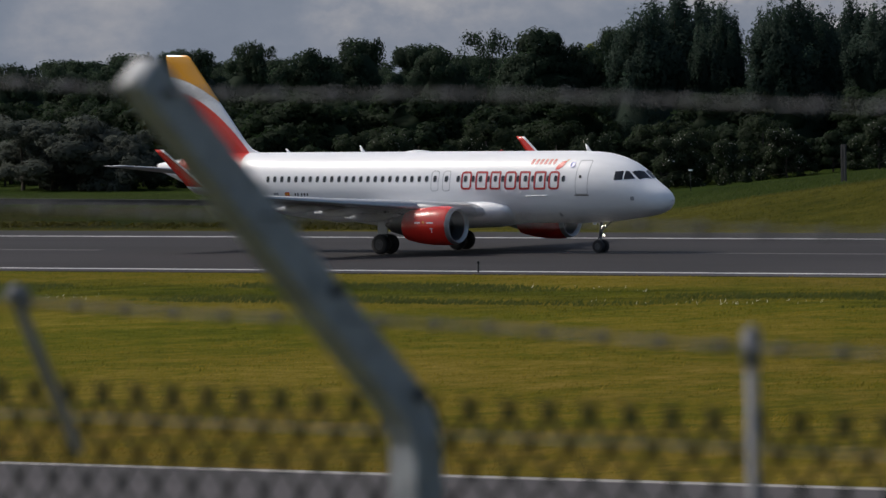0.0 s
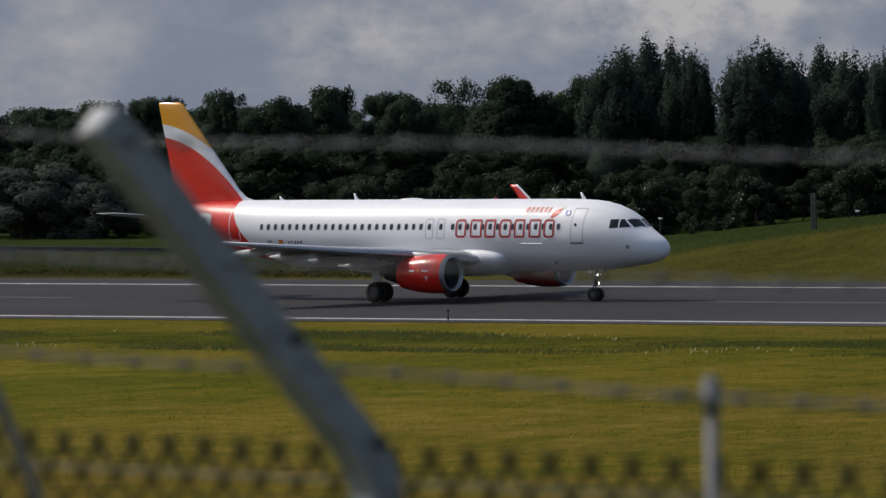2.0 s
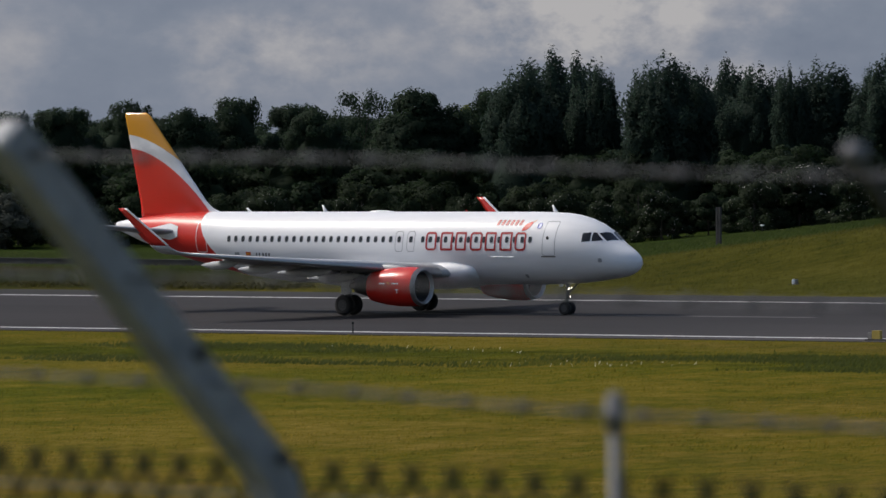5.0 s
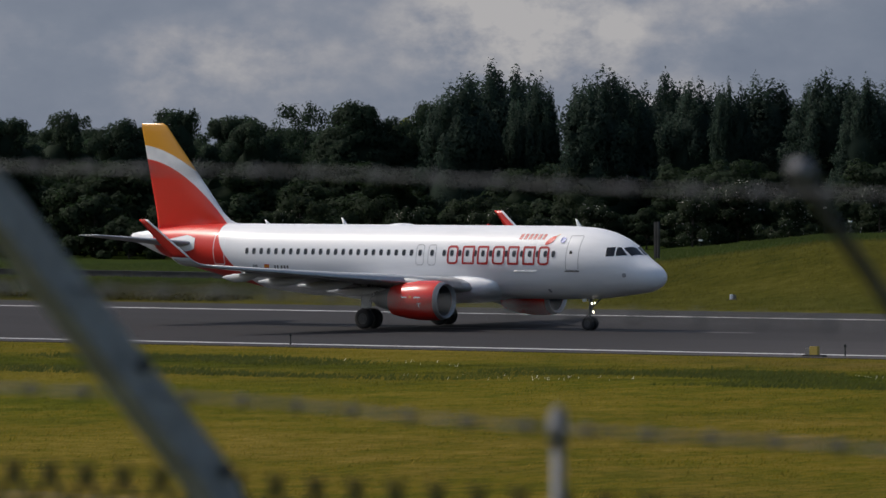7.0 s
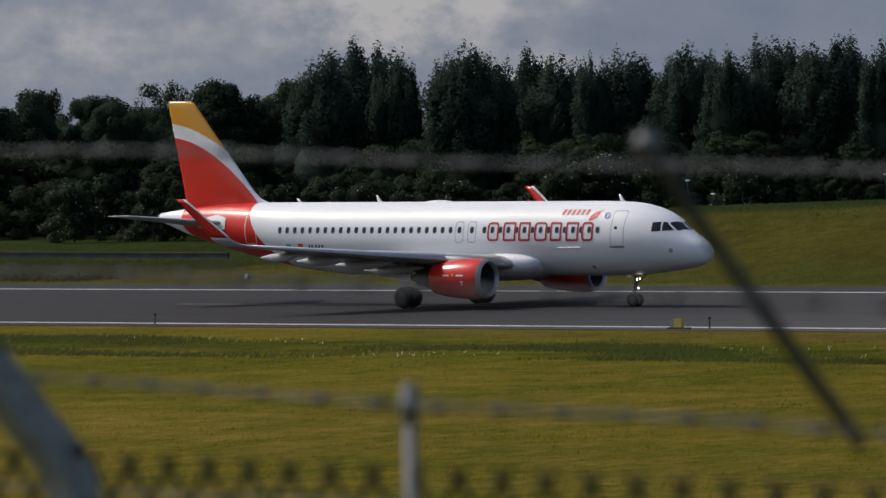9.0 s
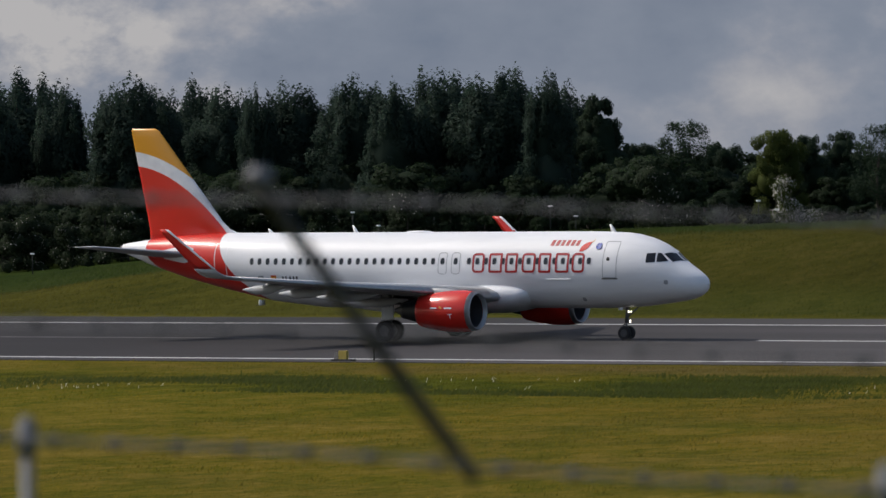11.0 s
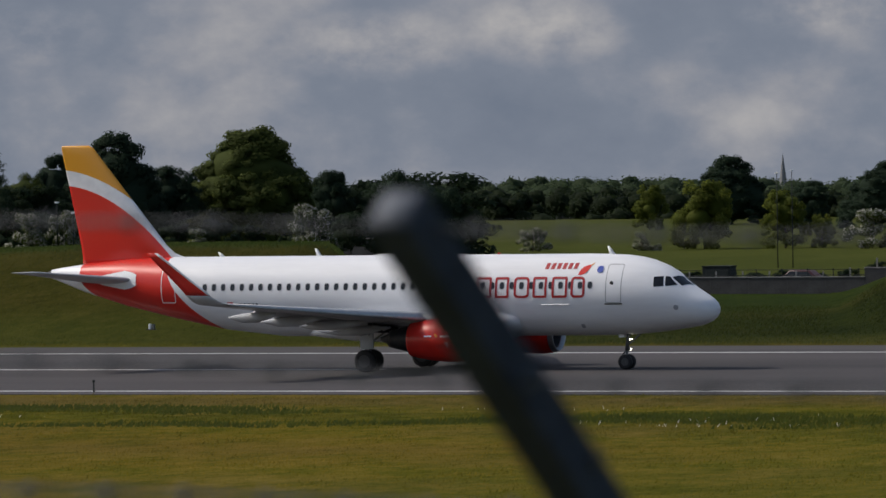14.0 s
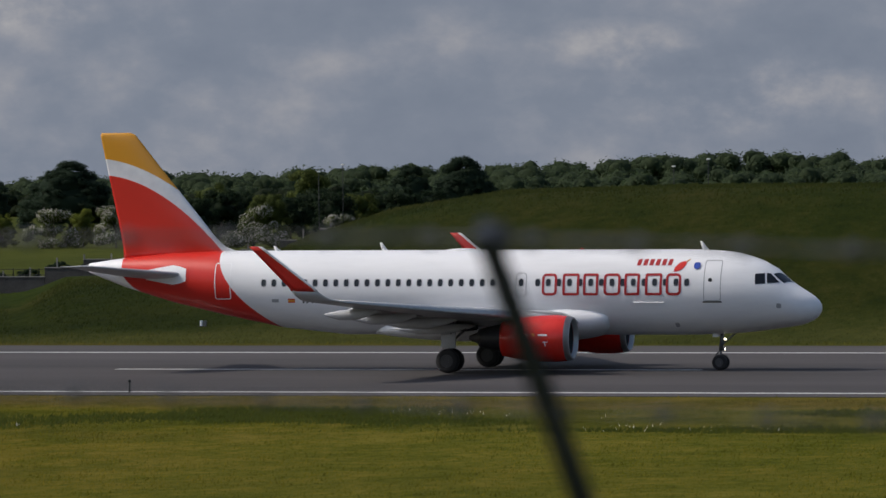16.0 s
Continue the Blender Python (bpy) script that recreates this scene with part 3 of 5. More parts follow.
def wing_section(le, chord, y, z, thick, n=9, camber=0.02):
    """Aerofoil ring at span y; stations run aft."""
    up, dn = [], []
    for i in range(n + 1):
        c = 0.5 - 0.5 * math.cos(math.pi * i / n)
        t = 5 * thick * (0.2969 * math.sqrt(c) - 0.126 * c - 0.3516 * c * c + 0.2843 * c ** 3 - 0.1015 * c ** 4)
        m = camber * 4 * c * (1 - c)
        up.append((-(le + c * chord), y, z + (m + t) * chord))
        dn.append((-(le + c * chord), y, z + (m - t * 0.8) * chord))
    return up + dn[-2:0:-1]


def wheel_mesh(r, w):
    """A tyre: a rounded ring round the y axis."""
    prof = [(0.55 * r, -w / 2), (0.80 * r, -w / 2), (0.95 * r, -0.42 * w), (r, -0.22 * w), (r, 0.22 * w), (0.95 * r, 0.42 * w), (0.80 * r, w / 2), (0.55 * r, w / 2)]
    k = 28
    rings = [[(pr * math.cos(2 * math.pi * i / k), y, pr * math.sin(2 * math.pi * i / k)) for i in range(k)] for pr, y in prof]
    return loft(rings, cap=False)


def rim_mesh(r, w):
    bm = bmesh.new()
    tube(bm, (0, -w * 0.42, 0), (0, w * 0.42, 0), r * 0.56, seg=24)
    tube(bm, (0, -w * 0.52, 0), (0, w * 0.52, 0), r * 0.2, seg=14)
    for i in range(8):
        a = 2 * math.pi * i / 8
        for s in (-1, 1):
            tube(bm, (r * 0.38 * math.cos(a), s * w * 0.40, r * 0.38 * math.sin(a)), (r * 0.38 * math.cos(a), s * w * 0.46, r * 0.38 * math.sin(a)), r * 0.05, seg=6)
    return bm


def airliner():
    plane = thing("airliner", "white twin-engine jet airliner with red tail and red engines taking off", "airplane")
    # fuselage
    stations = sorted(set(AFT) | set(np.arange(7.5, 37.3, 0.75)) | {0.02, 0.1, 0.28, 0.52, 0.82, 1.15, 1.45, 1.9, 2.5, 3.1, 3.9, 4.5, 5.4})
    k = 56
    rings = []
    for a in stations:
        t, b, w = hull(a)
        rings.append([(-a, w * math.sin(2 * math.pi * i / k), (t + b) / 2 + (t - b) / 2 * math.cos(2 * math.pi * i / k)) for i in range(k)])
    fuselage = part("fuselage", loft(rings), "fuselage", plane)

    # belly fairing with the wing-root bulge
    rings = []
    for a, w, t, b in ((10.3, 1.70, 2.9, 2.1), (10.5, 1.90, 3.06, 1.92), (10.8, 2.02, 3.18, 1.76), (11.2, 2.10, 3.28, 1.64), (11.7, 2.17, 3.34, 1.54), (12.4, 2.24, 3.36, 1.45), (15, 2.30, 3.22, 1.38), (18, 2.3, 2.95, 1.40), (20, 2.05, 2.7, 1.5), (21.6, 1.4, 2.4, 1.66), (22.6, .5, 2.1, 1.78)):
        ring_pts = []
        for i in range(32):
            u, v = math.sin(2 * math.pi * i / 32), math.cos(2 * math.pi * i / 32)
            ring_pts.append((-a, w * math.copysign(abs(u) ** 0.8, u), (t + b) / 2 + (t - b) / 2 * math.copysign(abs(v) ** 0.9, v)))
        rings.append(ring_pts)
    part("belly_fairing", loft(rings), "white", plane)

    # flight-deck windows
    for side in (-1, 1):
        quads = (
            ((2.42, 4.25), (1.88, 4.29), (2.32, 4.72), (2.50, 4.74)),
            ((2.98, 4.22), (2.50, 4.25), (2.58, 4.74), (3.02, 4.72)),
        )
        for q in quads:
            def at(u, v, q=q):
                lo = ((q[0][0] + (q[1][0] - q[0][0]) * u), q[0][1] + (q[1][1] - q[0][1]) * u)
                hi = ((q[3][0] + (q[2][0] - q[3][0]) * u), q[3][1] + (q[2][1] - q[3][1]) * u)
                return lo[0] + (hi[0] - lo[0]) * v, lo[1] + (hi[1] - lo[1]) * v
            hull_patch("cockpit_window", at, "glass", fuselage, 0.012, 6, 4, side)

        # front windscreen pane, wrapped round towards the centre post
        rows = []
        for j in range(5):
            v = j / 4
            a_c, a_s = 1.38 + 0.52 * v, 1.70 + 0.50 * v
            row = []
            for i in range(6):
                u = i / 5
                a = a_c + (a_s - a_c) * u
                t, b, w = hull(a)
                ang = radians(3 + (36 - 3 * v) * u)
                row.append(Vector((-a, side * (w + 0.012) * math.sin(ang), (t + b) / 2 + ((t - b) / 2 + 0.012) * math.cos(ang))))
            rows.append(row)
        vs = [p for r in rows for p in r]
        fs = [(j * 6 + i, j * 6 + i + 1, (j + 1) * 6 + i + 1, (j + 1) * 6 + i) for j in range(4) for i in range(5)]
        part("windscreen", mesh_of("windscreen", vs, fs, True), "glass", fuselage)

    # cabin windows: one rounded pane, shifted along the constant part of the hull
    def oval(a0, z0, w, h, out=0.01, side=-1, n=14):
        pts = []
        for i in range(n):
            t = 2 * math.pi * i / n
            c, s = math.cos(t), math.sin(t)
            pts.append(on_hull(a0 + w / 2 * math.copysign(abs(c) ** 0.6, c), z0 + h / 2 * math.copysign(abs(s) ** 0.7, s), out, side))
        return pts
    for side in (-1, 1):
        me = mesh_of("window", [p + Vector((15, 0, 0)) for p in oval(15, 4.33, 0.235, 0.345, 0.010, side)], [tuple(range(14))])
        me.materials.append(M["pane"])
        rim = mesh_of("window_rim", [p + Vector((15, 0, 0)) for p in oval(15, 4.33, 0.31, 0.42, 0.006, side)], [tuple(range(14))])
        rim.materials.append(M["frame"])
        for a in [6.30 + 0.533 * i for i in range(15)] + [14.60, 15.43] + [16.03 + 0.533 * i for i in range(23)]:
            pane, ring = me, rim
            if a > 23.7:
                pane = mesh_of("window", [p + Vector((a, 0, 0)) for p in oval(a, 4.33, 0.235, 0.345, 0.010, side)], [tuple(range(14))])
                pane.materials.append(M["pane"])
                ring = mesh_of("window_rim", [p + Vector((a, 0, 0)) for p in oval(a, 4.33, 0.31, 0.42, 0.006, side)], [tuple(range(14))])
                ring.materials.append(M["frame"])
            w = new("window", pane)
            w.parent, w.location = fuselage, (-a, 0, 0)
            q = new("window_rim", ring)
            q.parent, q.location = w, (0, 0, 0)

    # doors
    for side in (-1, 1):
        d = frame_patch("front_door", 4.62, 5.47, 3.42, 5.38, 0.035, "seam", fuselage, 0.007, side, "outlined front cabin door", r=0.12)
        bm = bmesh.new()
        p, q = on_hull(4.58, 3.38, 0.015, side), on_hull(5.51, 3.38, 0.015, side)
        tube(bm, p, q, 0.035, seg=6)
        part("door_sill", bm, "black", d)
        bm = bmesh.new()
        p = on_hull(5.15, 4.42, 0.008, side)
        bmesh.ops.create_icosphere(bm, subdivisions=2, radius=0.10, matrix=Matrix.Translation(p) @ Matrix.Diagonal((1, 0.15, 1.2, 1)))
        part("door_window", bm, "black", d)
        frame_patch("rear_door", 29.52, 30.38, 3.52, 5.32, 0.045, "white", fuselage, 0.012, side, "white-outlined rear cabin door", r=0.12)
        for a in (14.325, 15.155):
            frame_patch("overwing_exit", a, a + 0.55, 3.62, 4.80, 0.035, "seam", fuselage, 0.012, side, "outlined overwing exit hatch", r=0.17)

    # lettering as plain shapes
    for i in range(7):
        a1 = 13.55 - i * 1.035
        frame_patch("red_marking", a1 - (0.84 if i % 2 else 0.76), a1, 3.70, 4.76, 0.12, "letter", fuselage, 0.016, -1, "large hollow red block marking", r=0.10 if i % 3 else 0.22)
    for i in range(6):
        a1 = 8.88 - i * 0.31
        hull_patch("small_red_marking", lambda u, v, a1=a1: (a1 - 0.20 * u - 0.05 * v, 5.14 + 0.30 * v), "letter", fuselage, 0.014, 2, 2)
    def leaf_at(u, v):
        s = 0.34 * (u - 0.5) * math.sin(math.pi * v) ** 0.8
        return 7.00 - 0.62 * v + 0.64 * s, 4.84 + 0.50 * v + 0.76 * s
    hull_patch("red_leaf_emblem", leaf_at, "red", fuselage, 0.014, 4, 8, label="small red leaf-shaped emblem")
    hull_patch("yellow_emblem_tip", lambda u, v: (6.48 - 0.26 * v - 0.14 * u * (1 - v), 5.32 + 0.15 * v), "yellow", fuselage, 0.016, 3, 3)
    badge = mesh_of("blue_badge", oval(5.85, 5.11, 0.32, 0.32, 0.035), [tuple(range(14))])
    part("blue_badge", badge, "blue", fuselage)
    for a, w in ((25.75, 0.13), (25.55, 0.13), (25.28, 0.15), (25.06, 0.15), (24.84, 0.15)):
        hull_patch("black_marking", lambda u, v, a=a, w=w: (a - w * 0.75 * u, 3.34 + 0.17 * v), "hub", fuselage, 0.012, 2, 2)
    hull_patch("flag_red", lambda u, v: (26.5 - 0.36 * u, 3.36 + 0.2 * v), "red", fuselage, 0.012, 2, 2)
    hull_patch("flag_yellow", lambda u, v: (26.5 - 0.36 * u, 3.42 + 0.08 * v), "yellow", fuselage, 0.018, 2, 2)
    hull_patch("yellow_badge", lambda u, v: (27.35 - 0.36 * u, 3.38 + 0.16 * v), "seam", fuselage, 0.012, 2, 2)
    for a, z, s in ((1.85, 3.17, 0.24), (6.9, 2.25, 0.22)):
        me = mesh_of("port", oval(a, z, s, s, 0.012), [tuple(range(14))])
        part("sensor_port", me, "seam", fuselage)
    bm = tube(bmesh.new(), on_hull(8.95, 3.34, 0.01), on_hull(7.45, 3.34, 0.01), 0.035, seg=8)
    part("service_rail", bm, "white", fuselage)

    # blade aerials
    for a, h in ((5.85, 0.42), (22.1, 0.42), (27.6, 0.26)):
        rings = []
        for f in (0, 0.5, 1):
            le, ch = a - 0.25 + 0.33 * f, 0.34 - 0.22 * f
            z = 5.86 + h * f
            rings.append([(-le, 0, z), (-(le + ch * 0.4), 0.03 * (1 - 0.6 * f), z), (-(le + ch), 0, z), (-(le + ch * 0.4), -0.03 * (1 - 0.6 * f), z)])
        part("aerial", loft(rings), "white", fuselage)
    bm = bmesh.new()
    bmesh.ops.create_uvsphere(bm, u_segments=16, v_segments=8, radius=1, matrix=Matrix.Translation((-18.0, 0, 5.88)) @ Matrix.Diagonal((0.9, 0.32, 0.10, 1)))
    part("radome_hump", smooth(bm), "white", fuselage)
    bm = bmesh.new()
    bmesh.ops.create_uvsphere(bm, u_segments=12, v_segments=8, radius=0.07, matrix=Matrix.Translation((-12.0, 0, 5.93)))
    part("beacon", smooth(bm), "red", fuselage)
    # exhaust of the auxiliary engine
    bm = bmesh.new()
    tube(bm, (-37.35, 0, 5.05), (-37.57, 0, 5.06), 0.19, 0.15, 18)
    part("tail_exhaust", bm, "dark", fuselage)

    # fin, with the fillet in front
    rings = []
    for z, le, te, th in ((5.55, 29.0, 35.60, .050), (5.85, 29.6, 35.60, .055), (6.1, 30.25, 35.62, .07), (6.5, 30.72, 35.68, .085), (7.5, 31.52, 35.88, .09), (9.4, 33.07, 36.28, .09), (11.3, 34.60, 36.68, .09), (11.65, 34.88, 36.75, .085), (11.80, 35.15, 36.72, .05)):
        ch = te - le
        ring_pts = []
        n = 9
        for i in range(n + 1):
            c = 0.5 - 0.5 * math.cos(math.pi * i / n)
            ring_pts.append((c, 5 * th * (0.2969 * math.sqrt(c) - 0.126 * c - 0.3516 * c * c + 0.2843 * c ** 3 - 0.1036 * c ** 4)))
        full = [(-(le + c * ch), t * ch, z) for c, t in ring_pts] + [(-(le + c * ch), -t * ch, z) for c, t in ring_pts[-2:0:-1]]
        rings.append(full)
    part("fin", loft(rings), "fin", plane, "red, white and yellow tail fin")
    for side in (-1, 1):
        # tailplane
        rings = []
        for y, le, ch, th in ((0.5, 31.7, 4.0, .11), (1.2, 32.25, 3.70, .11), (3.5, 33.65, 2.72, .10), (6.0, 35.25, 1.62, .09), (6.22, 35.65, 1.2, .05)):
            rings.append(wing_section(le, ch, side * y, 4.62 + 0.105 * y, th, camber=-0.01))
        stab = part("tailplane", loft(rings if side > 0 else [r[::-1] for r in rings]), "tail_grey", plane)
        hull_patch("tailplane_plate", lambda u, v: (31.95 + 2.2 * u, 4.72 + (v - 0.5) * (0.60 + 0.35 * min(u * 4, 1) - 0.75 * max(0, u - 0.35))), "white", stab, 0.03, 6, 4, side, "white plate at the tailplane root")

        # wing
        rings = []
        for y, le, ch, z, th in ((1.6, 11.2, 7.4, 2.30, .15), (2.6, 12.0, 6.7, 2.42, .15), (4.5, 13.05, 5.6, 2.66, .13), (6.4, 14.05, 4.65, 2.90, .12), (10, 15.95, 3.55, 3.20, .11), (13.5, 17.80, 2.55, 3.50, .11), (16.2, 19.25, 1.78, 3.77, .10), (16.75, 19.65, 1.62, 3.84, .10)):
            rings.append(wing_section(le, ch, side * y, z, th))
        wing = part("wing", loft(rings if side > 0 else [r[::-1] for r in rings]), "wing", plane, "grey swept wing with upturned red tip")
        # slat: bright leading edge
        rings = []
        for y, le, ch, z in ((2.7, 12.02, 6.6, 2.44), (6.4, 14.0, 4.65, 2.89), (10, 15.9, 3.55, 3.19), (16.4, 19.36, 1.74, 3.79)):
            rings.append([(-(le + dx * 1.0), side * y, z + dz * ch) for dx, dz in ((0.30, 0.062), (0.05, 0.035), (-0.14, -0.012), (-0.06, -0.040), (0.22, -0.035))])
        part("slat", loft(rings), "lip", wing, "bright metal leading edge slat")
        # upturned tip
        rings = []
        y, z, steps = 16.75, 3.84, 14
        for i in range(steps + 1):
            f = i / steps
            cant = radians(6 + 72 * min(1.0, f / 0.42))
            if i:
                y, z = y + 3.02 / steps * math.cos(cant), z + 3.02 / steps * math.sin(cant)
            le = 19.65 + 0.95 * min(1.0, f / 0.35) + 2.40 * max(0.0, f - 0.35) / 0.65
            ch = 1.62 - 0.42 * min(1.0, f / 0.35) - 0.62 * max(0.0, f - 0.35) / 0.65
            th = 0.055 * ch
            ny, nz = -math.sin(cant), math.cos(cant)
            ring_pts = []
            for c, h in ((0, 0), (.08, .7), (.3, 1), (.7, .6), (1, 0), (.7, -.5), (.3, -.8), (.08, -.6)):
                ring_pts.append((-(le + ch * c), side * (y + ny * h * th), z + nz * h * th))
            rings.append(ring_pts)
        def skin(rs):
            return loft(rs if side > 0 else [r[::-1] for r in rs])
        part("tip_blend", skin(rings[:5]), "wing", wing)
        tip = part("wing_tip", skin(rings[4:]), "red", wing, "red upturned wing tip")
        edge = [[(r[0][0] - 0.06 + 0.10 * math.cos(2 * math.pi * j / 8), r[0][1] + 0.055 * math.sin(2 * math.pi * j / 8), r[0][2]) for j in range(8)] for r in rings[4:]]
        part("tip_leading_edge", loft(edge), "white", tip)
        # flap track fairings
        for y, le, te, z in ((4.2, 16.3, 20.4, 2.30), (7.2, 16.4, 20.3, 2.68), (10.2, 17.6, 20.9, 2.97), (13.0, 18.8, 21.4, 3.26)):
            rings = []
            for f, w in ((0, .03), (.15, .14), (.4, .21), (.7, .19), (.92, .08), (1, .02)):
                a = le + (te - le) * f
                rings.append([(-a, side * y + w * math.cos(2 * math.pi * i / 12), z - 0.10 * math.sin(math.pi * f) - 0.16 * f + 1.25 * w * math.sin(2 * math.pi * i / 12)) for i in range(12)])
            part("flap_fairing", loft(rings), "fairing", wing)
        # lowered flap
        rings = []
        for y, a, z, ch in ((2.5, 18.4, 2.42, 1.3), (6.3, 18.4, 2.80, 1.15), (12.6, 19.7, 3.55, 0.75)):
            rings.append([(-a, side * y, z + .05), (-(a + ch), side * y, z - .28), (-(a + ch), side * y, z - .31), (-a, side * y, z - .10)])
        part("flap", loft(rings if side > 0 else [r[::-1] for r in rings]), "wing", wing)

        # engine
        y0, z0, K = side * 5.75, 1.73, 0.925
        prof = ((11.55, .86), (11.25, .93), (11.05, 1.00), (11.0, 1.05), (11.06, 1.10), (11.3, 1.17), (11.9, 1.23), (12.8, 1.22), (13.7, 1.13), (14.6, 0.95), (14.72, 0.92), (14.6, .86))
        k = 40
        rings = [[(-a, y0 + r * math.sin(2 * math.pi * i / k), z0 + r * math.cos(2 * math.pi * i / k)) for i in range(k)] for a, r in [(11 + (a - 11) * 0.94, r * K) for a, r in prof]]
        nacelle = part("engine", loft(rings[4:], cap=False), "red", plane, "glossy red engine cowling with bright metal lip")
        part("intake_lip", loft(rings[1:6], cap=False), "lip", nacelle)
        duct = [[(-a, y0 + r * math.sin(2 * math.pi * i / k), z0 + r * math.cos(2 * math.pi * i / k)) for i in range(k)] for a, r in ((12.1, .86 * K), (11.25, .93 * K))]
        part("intake_duct", loft(duct, cap=False), "hub", nacelle)
        bm = bmesh.new()
        tube(bm, (-12.05, y0, z0), (-12.15, y0, z0), 0.87 * K, seg=36)
        tube(bm, (-11.62, y0, z0), (-12.05, y0, z0), 0.05, 0.26, 20)
        for i in range(24):
            a = 2 * math.pi * i / 24
            c, s = math.cos(a), math.sin(a)
            v = [bm.verts.new(p) for p in ((-11.95, y0 + .25 * c, z0 + .25 * s), (-11.88, y0 + .78 * math.cos(a + .1), z0 + .78 * math.sin(a + .1)), (-12.03, y0 + .78 * math.cos(a + .26), z0 + .78 * math.sin(a + .26)), (-12.03, y0 + .25 * math.cos(a + .2), z0 + .25 * math.sin(a + .2)))]
            bm.faces.new(v)
        part("fan", bm, "fan", nacelle)
        core = [[(-a, y0 + r * math.sin(2 * math.pi * i / 28), z0 + 0.03 + r * math.cos(2 * math.pi * i / 28)) for i in range(28)] for a, r in ((14.0, .76), (14.7, .66), (15.5, .47), (15.7, .43), (15.6, .34), (16.2, .11))]
        part("exhaust_nozzle", loft(core), "dark", nacelle)
        rings = []
        for f in range(7):
            a = 11.9 + f * 0.85
            top = lerp(a, (11.9, 13.4, 14.4, 17), (2.82, 3.00, 2.94, 2.75))
            w = 0.22 if 0 < f < 6 else 0.06
            rings.append([(-a, y0 - w, 2.4 + 0.06 * f), (-a, y0 - w, top), (-a, y0 + w, top), (-a, y0 + w, 2.4 + 0.06 * f)])
        part("pylon", loft(rings), "wing", plane)
        if side < 0:
            def cowl(name, a, da, z, dz, material, slope=0.0):
                """A small painted bar that follows the cowling."""
                pts = []
                for u in (0, 0.5, 1):
                    for v in (0, 1):
                        aa, zz = a + da * u, z + dz * v + slope * u
                        r = lerp(aa, (11.3, 11.9, 12.8, 13.7), (1.082, 1.138, 1.128, 1.045)) + 0.010
                        pts.append((-aa, y0 - math.sqrt(r * r - zz * zz), z0 + zz))
                part(name, mesh_of(name, pts, [(0, 1, 3, 2), (2, 3, 5, 4)]), material, nacelle)
            cowl("cowling_marking", 13.0, 0.42, 0.16, 0.075, "white")
            cowl("cowling_marking", 12.05, 0.46, 0.16, 0.075, "white")
            cowl("yellow_cowling_marking", 12.68, 0.16, 0.13, 0.11, "yellow", 0.08)
            cowl("cowling_marking", 12.02, 0.26, -0.16, 0.04, "white")
            cowl("cowling_marking", 12.13, 0.05, -0.36, 0.22, "white")

        # open gear bay in the wing root
        bm = bmesh.new()
        box(bm, (-18.3, min(side * 2.0, side * 4.3), 2.02), (-16.7, max(side * 2.0, side * 4.3), 2.34), 0.05)
        part("gear_bay", bm, "bay", plane)

        # main landing gear
        gear = part("main_gear_leg", smooth(tube(tube(bmesh.new(), (-17.71, side * 3.8, 0.55), (-17.65, side * 3.85, 1.55), 0.11, seg=14), (-17.65, side * 3.85, 1.45), (-17.5, side * 3.95, 2.75), 0.17, seg=14)), "rim", plane)
        bm = bmesh.new()
        tube(bm, (-17.71, side * 3.2, 0.585), (-17.71, side * 4.4, 0.585), 0.08, seg=10)
        tube(bm, (-17.6, side * 3.8, 1.5), (-17.3, side * 2.3, 2.1), 0.06, seg=8)
        tube(bm, (-17.75, side * 3.8, 0.75), (-18.05, side * 3.8, 1.1), 0.04, seg=6)
        tube(bm, (-18.05, side * 3.8, 1.1), (-17.7, side * 3.82, 1.45), 0.04, seg=6)
        part("side_stay", bm, "leg", gear)
        bm = bmesh.new()
        box(bm, (-18.1, side * 4.02 - 0.03, 1.2), (-17.35, side * 4.02 + 0.03, 2.7), 0.02)
        part("gear_door", bm, "wing", gear)
        for y in (3.36, 4.26):
            yield_wheel(plane, -17.71, side * y, 0.585, 0.43)

    # nose gear
    bm = bmesh.new()
    tube(bm, (-5.07, 0, 0.38), (-5.07, 0, 1.05), 0.065, seg=12)
    tube(bm, (-5.07, 0, 0.95), (-4.95, 0, 1.95), 0.10, seg=12)
    tube(bm, (-5.0, 0, 1.25), (-4.2, 0, 1.9), 0.05, seg=8)
    tube(bm, (-5.07, -0.32, 0.38), (-5.07, 0.32, 0.38), 0.05, seg=8)
    tube(bm, (-5.07, 0, 0.55), (-5.32, 0, 0.75), 0.035, seg=6)
    tube(bm, (-5.32, 0, 0.75), (-5.07, 0, 0.98), 0.035, seg=6)
    gear = part("nose_gear_leg", smooth(bm), "rim", plane)
    for s in (-1, 1):
        bm = bmesh.new()
        box(bm, (-5.40, s * 0.30 - 0.015, 1.62), (-5.12, s * 0.30 + 0.015, 1.84), 0.01)
        part("nose_gear_door", bm, "white", gear)
    for y, z, r in ((-0.15, 1.52, 0.06), (0.15, 1.52, 0.06), (0.0, 1.02, 0.07)):
        bm = bmesh.new()
        tube(bm, (-4.97, y, z), (-4.86, y, z), r * 0.7, r, 14)
        lamp = part("taxi_lamp", bm, "rim", gear)
        bm = bmesh.new()
        tube(bm, (-4.86, y, z), (-4.845, y, z), r * 0.9, seg=14)
        part("lamp_lens", bm, "taxi_light", lamp, "lit white taxi lamp")
    for y in (-0.25, 0.25):
        yield_wheel(plane, -5.07, y, 0.38, 0.22)
    return plane


WHEELS = []


